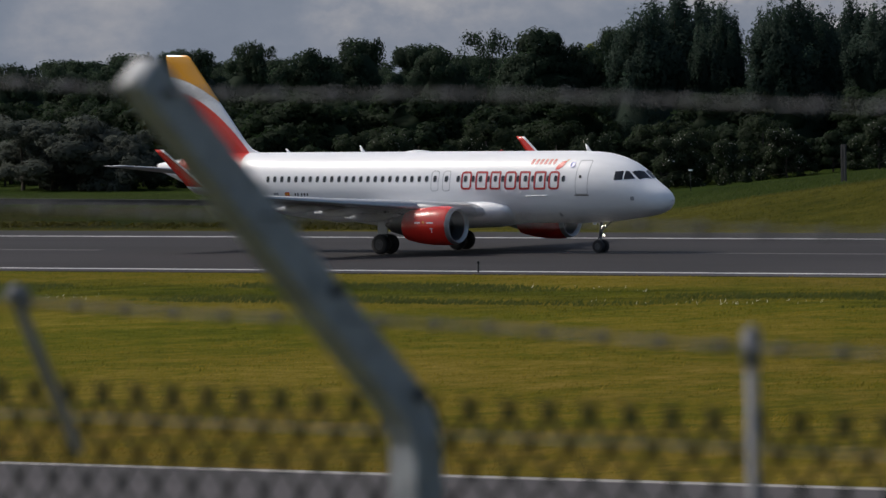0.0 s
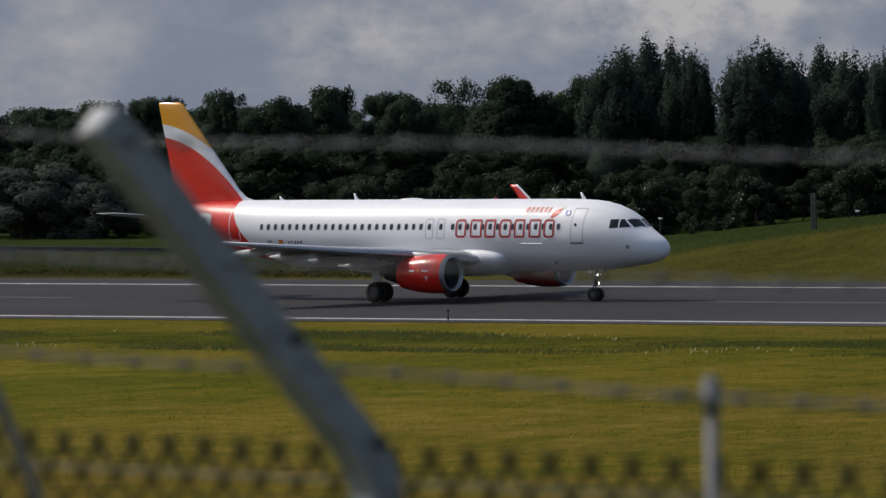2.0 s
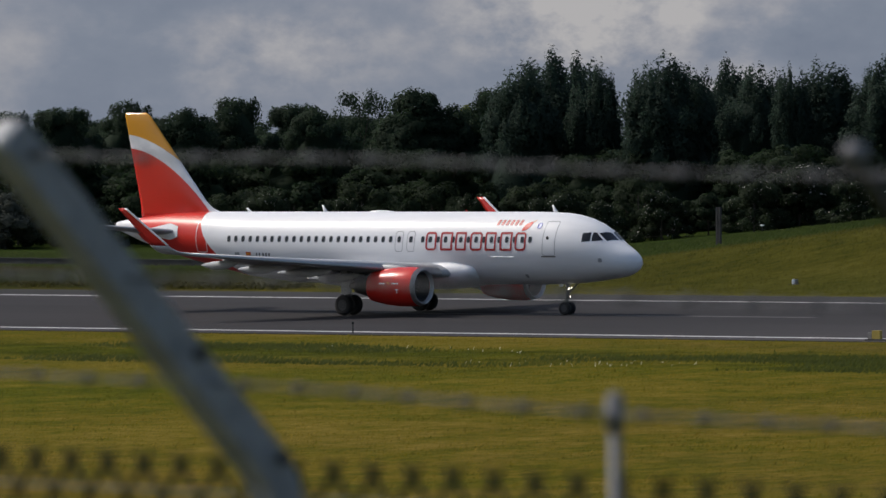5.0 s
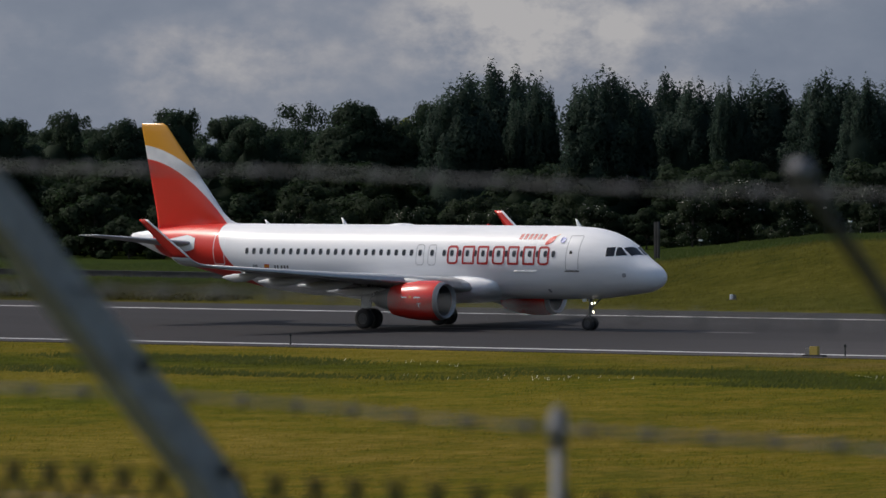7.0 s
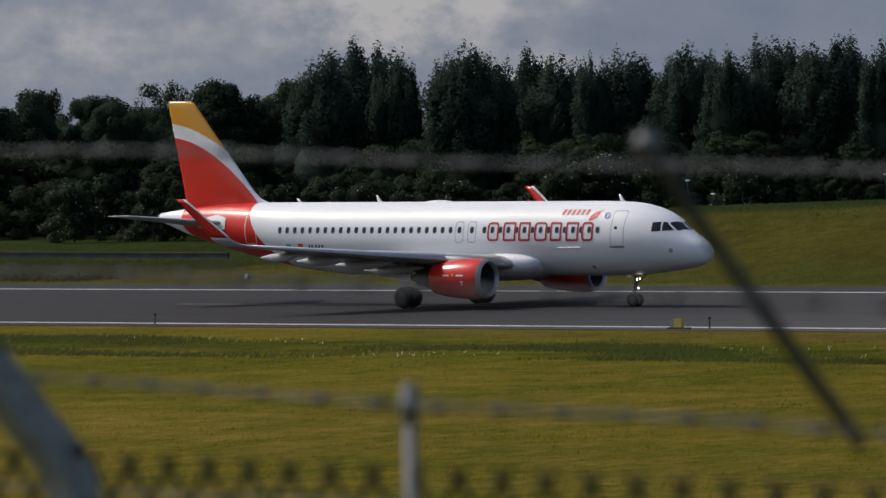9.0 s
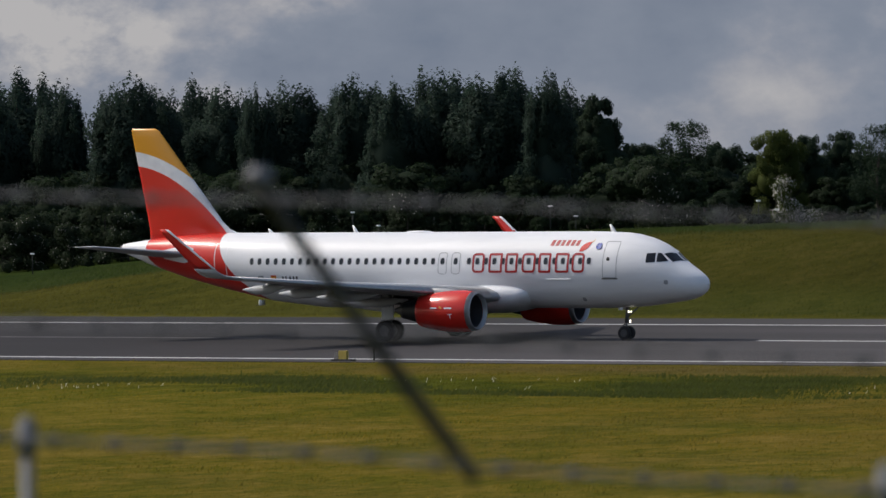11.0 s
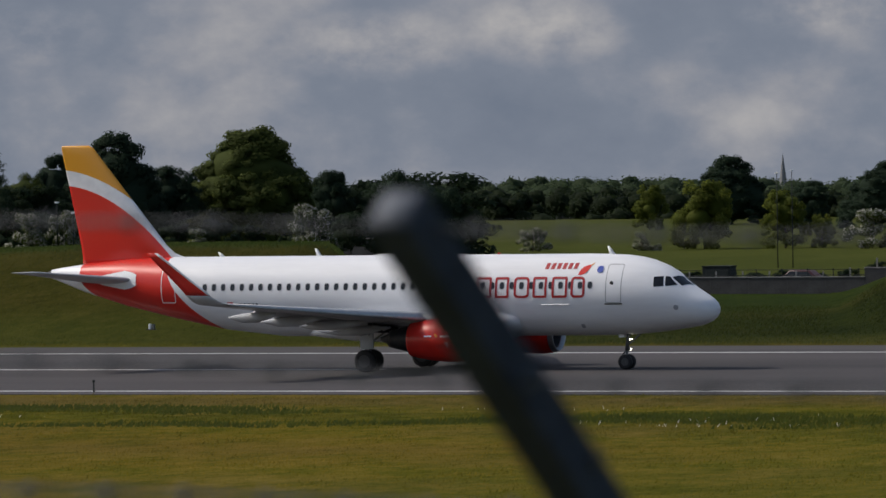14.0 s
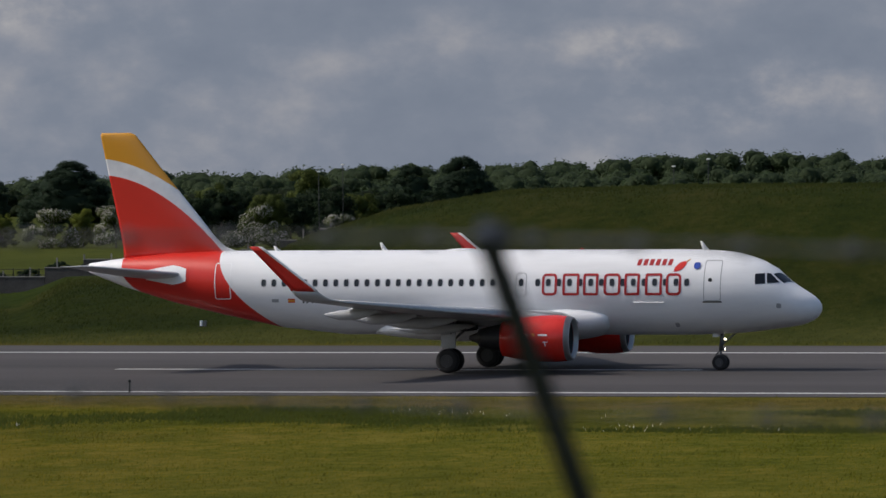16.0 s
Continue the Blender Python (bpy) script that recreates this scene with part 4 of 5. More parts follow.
def yield_wheel(plane, x, y, r, w):
    tyre = part("tyre", wheel_mesh(r, w), "rubber", plane)
    tyre.location = (x, y, r)
    part("wheel_rim", rim_mesh(r, w), "hub", tyre)
    WHEELS.append((tyre, r))


plane = airliner()

# nose position along the runway, second by second
ROLL = ((0.0, -210.31), (0.5, -209.97), (1.0, -209.59), (1.5, -209.14), (2.0, -208.56), (2.5, -208.04), (3.0, -207.38), (3.5, -206.77), (4.0, -205.93), (4.5, -205.0), (5.0, -203.95), (5.5, -202.75), (6.0, -201.35), (6.5, -199.95), (7.0, -198.15), (7.5, -195.78), (8.0, -193.4), (8.5, -189.95), (9.0, -186.15), (9.5, -181.85), (10.0, -177.1), (10.5, -171.95), (11.0, -165.43), (11.5, -158.59), (12.0, -150.96), (12.5, -142.89), (13.0, -133.65), (13.5, -124.3), (14.0, -113.88), (14.5, -103.0), (15.0, -91.6), (15.5, -79.6), (16.0, -66.38))

# ---- trees ----


_lump = bmesh.new()
bmesh.ops.create_icosphere(_lump, subdivisions=2, radius=0.56)
LUMP_V = [tuple(v.co) for v in _lump.verts]
LUMP_F = [tuple(v.index for v in f.verts) for f in _lump.faces]
_lump.free()


def leaf_cloud(rng, blobs, count, size, core=()):
    """Many small leaf sprays scattered through lumpy boughs; they shade with the bough and the crown that they belong to."""
    every = np.array(blobs)
    vol = (every[:, 3] * every[:, 4] * every[:, 5]) ** (2 / 3)
    pick = rng.choice(len(blobs), count, p=vol / vol.sum())
    b = every[pick]
    d = rng.normal(size=(count, 3))
    d /= np.linalg.norm(d, axis=1)[:, None]
    r = rng.uniform(0.30, 0.99, count) ** 0.65
    c = b[:, :3] + d * b[:, 3:6] * r[:, None]
    n = d + np.array((0, 0, 0.25)) + rng.normal(scale=0.35, size=(count, 3))
    n /= np.linalg.norm(n, axis=1)[:, None]
    t = np.cross(n, rng.normal(size=(count, 3)))
    t /= np.linalg.norm(t, axis=1)[:, None]
    s = np.cross(n, t)
    a = (size * rng.uniform(0.5, 1.3, count))[:, None]
    w = a * rng.uniform(0.75, 1.15, count)[:, None]
    verts = np.stack([c - t * a + s * w * 0.3, c + s * w * -0.8 + t * a * 0.2, c + t * a + s * w * 0.4], axis=1).reshape(-1, 3)
    faces = [(3 * i, 3 * i + 1, 3 * i + 2) for i in range(count)]
    tall = every[:, 2].max() - every[:, 2].min() + 1e-3
    crown = np.stack([c[:, 0] - b[:, 0] * 0.35, c[:, 1] - b[:, 1] * 0.35, np.zeros(count)], axis=1)
    crown /= np.linalg.norm(crown, axis=1)[:, None] + 1e-6
    crown[:, 2] = 1.3 * (c[:, 2] - every[:, 2].min()) / tall - 0.35
    soft = d * 0.55 + crown * 0.45 + np.array((0, 0, 0.15)) + n * 0.2
    soft /= np.linalg.norm(soft, axis=1)[:, None]
    normals = np.repeat(soft, 3, axis=0).tolist()
    verts = verts.tolist()
    for x, y, z, a, b_, c_ in core:
        # dense inner foliage, hidden under the outer sprays
        k = len(verts)
        bump = rng.uniform(0.82, 1.16, len(LUMP_V))
        verts += [(x + p[0] * a * g, y + p[1] * b_ * g, z + p[2] * c_ * g) for p, g in zip(LUMP_V, bump)]
        normals += [tuple(v / 0.56 for v in p) for p in LUMP_V]
        faces += [tuple(k + i for i in f) for f in LUMP_F]
    me = mesh_of("crown", verts, faces, True)
    me.normals_split_custom_set_from_vertices(normals)
    return me


def tree_blobs(rng, kind):
    """Boughs of a tree one metre tall."""
    out = []
    if kind == "round":
        for i in range(60):
            z = rng.uniform(0.06, 0.92)
            lim = 0.40 * math.sin(math.pi * min(1, z * 0.72 + 0.20)) ** 0.6
            a, d = rng.uniform(0, 6.28), lim * math.sqrt(rng.uniform(0.05, 1))
            r = rng.uniform(0.08, 0.13)
            out.append((d * math.cos(a), d * math.sin(a), min(z, 0.99 - r), r, r, r * 0.8))
    elif kind == "poplar":
        for i in range(54):
            a, d = rng.uniform(0, 6.28), 0.24 * math.sqrt(rng.uniform(0, 1))
            x, y = d * math.cos(a), d * math.sin(a)
            top = 1.0 - 3.4 * d * d - rng.uniform(0, 0.20)
            h = rng.uniform(0.08, 0.14)
            out.append((x, y, top - h, 0.042, 0.042, h))
            out.append((x * 1.03 + rng.normal(0, 0.02), y * 1.03, top - h * 1.7, 0.064, 0.064, h * 0.9))
        for i in range(60):
            z = rng.uniform(0.04, 0.66)
            a, d = rng.uniform(0, 6.28), (0.44 - 0.28 * z) * rng.uniform(0.3, 1)
            out.append((d * math.cos(a), d * math.sin(a), z, 0.075, 0.075, 0.085))
        out += [(0, 0, 0.26, 0.46, 0.46, 0.40), (0.02, 0, 0.52, 0.34, 0.34, 0.46)] * 2
    elif kind == "oak":
        for i in range(70):
            z = rng.uniform(0.14, 0.93)
            lim = 0.38 * math.sin(math.pi * min(1, z * 0.80 + 0.16)) ** 0.7
            a, d = rng.uniform(0, 6.28), lim * math.sqrt(rng.uniform(0.05, 1))
            r = rng.uniform(0.07, 0.12)
            out.append((d * math.cos(a), d * math.sin(a), min(z, 0.99 - r), r, r, r * 0.75))
    elif kind == "dome":
        for i in range(190):
            z = rng.uniform(0.04, 0.90)
            lim = 0.43 * max(0.03, 1 - (max(0.0, z - 0.18) / 0.76) ** 1.7) ** 0.75
            a, d = rng.uniform(0, 6.28), lim * math.sqrt(rng.uniform(0.55, 1))
            r = rng.uniform(0.045, 0.085)
            out.append((d * math.cos(a), d * math.sin(a), z, r, r, r * 0.8))
        out += [(0, 0, 0.36, 0.62, 0.62, 0.56), (0, 0, 0.58, 0.46, 0.46, 0.40)] * 4
    elif kind == "open":
        for i in range(130):
            z = rng.uniform(0.24, 0.97)
            lim = 0.34 * math.sin(math.pi * (z * 0.78 + 0.12)) ** 0.7
            a, d = rng.uniform(0, 6.28), lim * math.sqrt(rng.uniform(0.05, 1))
            out.append((d * math.cos(a), d * math.sin(a), z, 0.075, 0.075, 0.06))
    else:
        for i in range(26):
            z = rng.uniform(0.05, 0.88)
            lim = 0.62 * math.cos(z * 1.25)
            a, d = rng.uniform(0, 6.28), lim * math.sqrt(rng.uniform(0, 1))
            r = rng.uniform(0.10, 0.2)
            out.append((d * math.cos(a), d * math.sin(a), min(z, 1 - r * 0.8), r, r, r * 0.8))
    if kind in ("round", "oak"):
        core = [(x * 0.14, y * 0.14, z, 0.32, 0.32, 0.27) for x, y, z in ((1, 0, 0.42), (-0.6, 0.8, 0.58), (-0.5, -0.9, 0.50), (0, 0, 0.70))]
        out += core * 2
    reach = max(b[2] + b[5] for b in out)
    return [(*b[:2], b[2] / reach, *b[3:]) for b in out]


def trunk_mesh(rng, blobs, height, r):
    bm = bmesh.new()
    lean = [Vector((rng.normal(0, 0.01), rng.normal(0, 0.01), f)) * height for f in (-0.02, 0.2, 0.45, 0.7)]
    for (p, q), f in zip(zip(lean, lean[1:]), (1, 0.75, 0.5)):
        tube(bm, p, q, r * f, r * f * 0.72, 8, False)
    for b in list(blobs)[:10]:
        start = Vector((0, 0, max(0.12, b[2] * 0.55))) * height
        tube(bm, start, Vector(b[:3]) * height, r * 0.3, r * 0.06, 5, False)
    return bm


PROTO = {}


def make_tree(name, kind, leaf, height, count, size, seed, label, blossom=0):
    """A first tree of its kind, kept below ground level until it is copied out."""
    rng = np.random.default_rng(seed)
    blobs = tree_blobs(rng, kind)
    real = [tuple(v * height for v in b) for b in blobs]
    t = thing(name, label, "bush" if kind == "bush" else "tree")
    part("trunk", trunk_mesh(rng, blobs, height, height * 0.022), "bark", t)
    core = [b for b in dict.fromkeys(real) if b[3] > 0.19 * height]
    outer = [b for b in real if b not in core] if kind != "bush" else real
    part("crown", leaf_cloud(rng, outer, count, size, core), leaf, t)
    if blossom:
        part("blossom", leaf_cloud(rng, [(b[0], b[1], b[2] + b[5] * 0.15, b[3] * 1.06, b[4] * 1.06, b[5] * 1.06) for b in real], blossom, size * 0.62), "blossom", t, "clusters of white blossom")
    return t


USED = set()


def plant(key, azimuth, y, top, width=1.0, label="", group=""):
    """Stands a tree at that bearing and distance, tall enough to reach the world height top."""
    proto, h = PROTO[key]
    at = spot(azimuth, y)
    s = max(0.2, (top - at.z) / h)
    spin = (abs(azimuth) * 137.5 + y * 31.7) % 360
    m = pose(at.x, at.y, at.z - 0.15, 0, 0, spin)
    if key in USED:
        t = copy_thing(proto, m)
    else:
        t = proto
        USED.add(key)
        t.matrix_basis = m
    t.scale = (s * width, s * width, s)
    if label:
        t["label"] = label
    if group:
        t["group"] = group
    return t


def proto(key, name, kind, leaf, height, count, size, seed, label, blossom=0):
    PROTO[key] = (make_tree(name, kind, leaf, height, count, size, seed, label, blossom), height)


for i in range(4):
    proto(f"pop{i}", "poplar_tree", "poplar", "leaf_poplar", 15.0, 28000, 0.17, 11 + i, "tall dark green poplar with feathery upright boughs")
for i in range(4):
    proto(f"oak{i}", "oak_tree", "oak", "leaf_dark", 12.0, 20000, 0.17, 31 + i, "broad dark green oak in full leaf")
for i in range(2):
    proto(f"mid{i}", "broadleaf_tree", "round", "leaf_mid", 12.0, 20000, 0.17, 51 + i, "rounded mid-green broadleaf tree")
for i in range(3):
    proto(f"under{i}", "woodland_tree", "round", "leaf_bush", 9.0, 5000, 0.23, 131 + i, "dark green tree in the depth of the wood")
for i in range(2):
    proto(f"may{i}", "hawthorn_bush", "bush", "leaf_scrub", 4.5, 6000, 0.13, 141 + i, "dark hawthorn bush with sparse pale blossom", 260)
proto("big", "broadleaf_tree", "dome", "leaf_mid", 13.0, 46000, 0.16, 61, "large rounded mid-green tree in full leaf")
for i in range(2):
    proto(f"dome{i}", "oak_tree", "dome", "leaf_dark", 12.0, 28000, 0.17, 65 + i, "broad dark green oak in full leaf")
proto("open", "ash_tree", "open", "leaf_dark", 13.0, 9500, 0.15, 71, "thin-leaved tree with sky showing between its boughs")
for i in range(2):
    proto(f"light{i}", "young_tree", "round", "leaf_light", 7.0, 9000, 0.15, 81 + i, "young tree in fresh yellow-green leaf")
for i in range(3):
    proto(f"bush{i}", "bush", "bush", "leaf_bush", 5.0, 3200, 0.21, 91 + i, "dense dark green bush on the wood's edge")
for i in range(2):
    proto(f"scrub{i}", "bush", "bush", "leaf_scrub", 5.0, 4500, 0.14, 95 + i, "grey-green scrub bush on the wood's edge")
proto("willow", "willow_bush", "bush", "leaf_willow", 5.0, 9000, 0.13, 99, "large pale grey-green willow bush")
for i in range(3):
    proto(f"haw{i}", "hawthorn_bush", "bush", "leaf_mid", 4.5, 5000, 0.13, 101 + i, "hawthorn bush covered in white blossom", 3800)

WOOD_Y = 470.0


def crest(key, azimuth, elevation, y, width=1.0, group="wood behind the runway"):
    return plant(key, azimuth, y, height_at(azimuth, y, elevation), width, group=group)


# oaks of the wood's far end
for i, (a, e, w) in enumerate(((-40.4, -0.2, .95), (-39.6, -0.1, .95), (-39.1, -0.06, .9), (-38.6, -0.03, .95), (-38.1, 0.0, .9), (-37.51, 0.06, .7), (-37.07, 0.02, .9), (-36.59, 0.07, .8), (-36.08, 0.01, .8), (-35.85, -0.02, .8), (-34.70, 0.03, .8), (-34.38, 0.13, .6))):
    crest(f"oak{i % 4}", a, e + 0.05, WOOD_Y + (i % 3) * 9, w)
crest("dome0", -35.02, 0.21, WOOD_Y + 6, 0.9)
crest("open", -35.52, 0.18, WOOD_Y + 8, 0.8)
crest("light0", -34.62, 0.03, WOOD_Y + 40, 0.8)
# poplars
for i, (a, e, w) in enumerate(((-34.10, 0.29, 0.67), (-33.88, 0.42, 0.85), (-33.67, 0.40, 0.85), (-33.47, 0.28, 0.51), (-33.00, 0.27, 0.51), (-32.86, 0.36, 0.76), (-32.70, 0.33, 0.67), (-32.36, 0.31, 0.76), (-32.07, 0.24, 0.71), (-31.89, 0.19, 0.61), (-31.76, 0.28, 0.41), (-31.45, 0.28, 0.88), (-31.08, 0.21, 0.41), (-30.90, 0.33, 0.79), (-30.72, 0.27, 0.73), (-30.54, 0.26, 0.73), (-30.22, 0.36, 0.88), (-30.02, 0.34, 0.79), (-29.72, 0.39, 0.88), (-29.50, 0.37, 0.88), (-29.23, 0.33, 0.51), (-29.07, 0.24, 0.61))):
    crest(f"pop{i % 4}", a, e + 0.15, WOOD_Y - 4 + (i * 7 % 5) * 5, w * 1.12)
crest("dome1", -28.80, 0.25, WOOD_Y + 4, 0.62)
# lower trees and the single oaks after the gap
for i, (key, a, e, w) in enumerate((("oak0", -28.45, -0.20, .8), ("open", -28.06, 0.0, .95), ("oak2", -27.72, -0.18, .8), ("mid0", -27.26, -0.10, .75), ("oak3", -26.98, -0.15, .7), ("oak1", -26.70, -0.11, .7), ("open", -26.38, -0.05, .8), ("mid1", -26.05, -0.24, .8), ("dome1", -25.76, -0.07, .8), ("dome0", -25.24, 0.13, 1.02), ("oak3", -24.75, -0.20, 1.0), ("big", -24.05, 0.16, 1.32), ("oak0", -23.36, -0.26, .7), ("oak1", -22.84, -0.26, .75), ("oak2", -22.45, -0.37, .8))):
    crest(key, a, e, 492 + (i % 3) * 7, w)
# dense dark understorey
rng = np.random.default_rng(5)
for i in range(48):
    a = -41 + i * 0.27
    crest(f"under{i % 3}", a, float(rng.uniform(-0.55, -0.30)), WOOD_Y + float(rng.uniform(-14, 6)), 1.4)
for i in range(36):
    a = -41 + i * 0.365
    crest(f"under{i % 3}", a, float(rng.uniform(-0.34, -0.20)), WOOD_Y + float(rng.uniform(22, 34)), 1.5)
# the wood's solid back rows, broken only by the gap between the poplars
for i in range(25):
    crest(f"oak{i % 4}", -41.2 + i * 0.28, float(rng.uniform(-0.09, -0.02)), WOOD_Y + 40 + float(rng.uniform(0, 12)), 1.15)
for i in range(20):
    a = -34.3 + i * 0.28
    if not -33.5 < a < -32.95:
        crest(f"oak{i % 4}", a, float(rng.uniform(0.06, 0.14)), WOOD_Y + 40 + float(rng.uniform(0, 12)), 0.8)
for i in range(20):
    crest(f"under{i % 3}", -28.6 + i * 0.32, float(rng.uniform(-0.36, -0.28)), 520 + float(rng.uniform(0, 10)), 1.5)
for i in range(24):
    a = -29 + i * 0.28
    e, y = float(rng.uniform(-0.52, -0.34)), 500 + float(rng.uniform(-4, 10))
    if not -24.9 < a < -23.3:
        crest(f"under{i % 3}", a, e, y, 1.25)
for i in range(62):
    a = -41.5 + i * 0.30
    kind = f"scrub{i % 2}" if -37.0 < a < -32.5 and i % 3 else f"bush{i % 3}"
    crest(kind, a, float(rng.uniform(-0.84, -0.60)), 448 + float(rng.uniform(-6, 8)), 1.15)
for a, e, w in ((-39.55, -0.50, 1.5), (-39.05, -0.52, 1.6), (-38.62, -0.66, 1.2), (-39.3, -0.72, 1.3)):
    crest("willow", a, e, 438, w, group="willows at the wood's edge")
for i, (a, e, w) in enumerate(((-36.3, -0.72, 1), (-35.6, -0.78, .8), (-34.6, -0.75, .8), (-33.86, -0.78, 1), (-33.4, -0.82, .8), (-32.9, -0.74, 1), (-32.1, -0.66, 1.1), (-31.72, -0.52, 1.3), (-31.26, -0.66, 1.1), (-30.47, -0.60, 1.1), (-28.3, -0.40, .7), (-27.14, -0.51, .9), (-26.0, -0.60, .8), (-25.7, -0.58, .8), (-25.27, -0.52, 1.1), (-24.54, -0.76, .9), (-23.56, -0.56, .9))):
    crest(f"may{i % 2}" if a < -27.5 else f"haw{i % 3}", a, e, 437 + (i % 2) * 5, w, group="hawthorns along the bank")
# hawthorns and young trees in the hollow
for i, (a, e, w) in enumerate(((-22.17, -0.84, 1.2), (-21.62, -0.80, 1.3), (-20.65, -0.85, 1.2), (-18.66, -0.68, 1.2), (-18.12, -0.66, 1.1), (-16.92, -0.66, 1.15), (-16.18, -0.75, 1.1))):
    crest(f"haw{i % 3}", a, e, 630, w, "hawthorns in the hollow")
for i, (a, e) in enumerate(((-20.12, -0.40), (-20.3, -0.70), (-19.42, -0.50), (-18.4, -0.68), (-19.1, -0.72))):
    crest(f"light{i % 2}", a, e, 636, 1.0, "young trees in the hollow")
for key, a, e, y, w in (("dome0", -19.90, -0.18, 800, 1.25), ("dome1", -18.52, -0.25, 760, 1.6), ("light1", -20.05, -0.42, 700, .8), ("light0", -20.6, -0.44, 760, .9), ("oak1", -19.2, -0.42, 720, 1.0), ("dome0", -15.1, -0.23, 700, 1.1), ("dome1", -15.55, -0.31, 690, 1.0), ("oak3", -17.9, -0.45, 760, 1.0), ("mid0", -16.45, -0.36, 800, 1.0), ("mid1", -17.3, -0.46, 740, 1.0)):
    crest(key, a, e, y, w, "trees beyond the hollow")

for i in range(14):
    crest(("under0", "under1", "mid0", "under2")[i % 4], -18.0 + i * 0.2, -0.52 - 0.10 * ((i * 5) % 4) / 4, 672 + (i * 7 % 3) * 8, 1.1, "trees beyond the hollow")


def far_wood(name, az0, az1, y, tops, seed, leaf, label, leaves=900, size=0.00042):
    """A distant band of tree crowns, too many to count."""
    rng = np.random.default_rng(seed)
    blobs = []
    n = int((az1 - az0) * 11)
    for i in range(n):
        a = az0 + (az1 - az0) * (i + rng.uniform(-0.3, 0.3)) / n
        p = spot(a, y + rng.uniform(-40, 40))
        top = height_at(a, y, lerp(a, tops[0], tops[1]) + rng.uniform(-0.05, 0.02))
        r = rng.uniform(3.2, 6) * y / 1200
        for j in range(5):
            q = r * rng.uniform(0.55, 0.8)
            blobs.append((p.x + rng.normal(0, r * .7), p.y + rng.normal(0, r * .5), top - q - r * rng.uniform(0.0, 0.5) * j, q, q, q * .8))
    me = leaf_cloud(rng, blobs, n * leaves, size * y, [(*b[:3], b[3] * 1.25, b[4] * 1.25, b[5] * 1.25) for b in blobs])
    ob = part(name, me, leaf)
    return tagged(ob, label, "woodland", kind="stuff")


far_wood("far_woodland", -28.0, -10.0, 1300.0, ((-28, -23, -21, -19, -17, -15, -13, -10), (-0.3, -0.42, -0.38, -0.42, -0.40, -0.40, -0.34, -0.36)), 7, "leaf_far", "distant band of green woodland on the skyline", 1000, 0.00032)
far_wood("hedgerow_woodland", -24.0, -9.5, 900.0, ((-24, -22, -20, -18, -16, -14, -9), (-0.42, -0.42, -0.46, -0.52, -0.5, -0.50, -0.44)), 8, "leaf_hedge", "dark hedgerow trees across the fields", 1000, 0.00032)
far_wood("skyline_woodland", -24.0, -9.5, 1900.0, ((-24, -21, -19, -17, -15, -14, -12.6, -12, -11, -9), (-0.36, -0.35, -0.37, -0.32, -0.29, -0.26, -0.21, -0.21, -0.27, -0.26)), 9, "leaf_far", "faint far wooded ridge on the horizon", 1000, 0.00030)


def ground_cover(name, x0, x1, y0, y1, count, size, lift, seed, material, label, category, gate=None):
    """Small upright leaves scattered over the grass."""
    rng = np.random.default_rng(seed)
    verts, faces = [], []
    while len(faces) < count:
        x, y = float(rng.uniform(x0, x1)), float(rng.uniform(y0, y1))
        if gate and noise.noise(Vector((x * gate[0], y * gate[1], seed))) < gate[2]:
            continue
        z = ground_z(x, y)
        for j in range(3):
            a, s = float(rng.uniform(0, 6.28)), size * float(rng.uniform(0.5, 1.3))
            c, q = math.cos(a) * s * 0.5, math.sin(a) * s * 0.5
            ox, oy = float(rng.normal(0, size)), float(rng.normal(0, size))
            h = lift * float(rng.uniform(0.5, 1.25))
            k = len(verts)
            tx, ty = float(rng.normal(-0.4, 0.8)) * h * 1.6, float(rng.normal(0.7, 0.6)) * h * 1.6
            verts += [(x + ox - c, y + oy - q, z - 0.02), (x + ox + c, y + oy + q, z - 0.02), (x + ox + c * 0.3 + tx, y + oy + q * 0.3 + ty, z + h), (x + ox - c * 0.5 + tx, y + oy - q * 0.5 + ty, z + h * 0.85)]
            faces.append((k, k + 1, k + 2, k + 3))
    ob = part(name, mesh_of(name, verts, faces), material)
    return tagged(ob, label, category, kind="stuff")


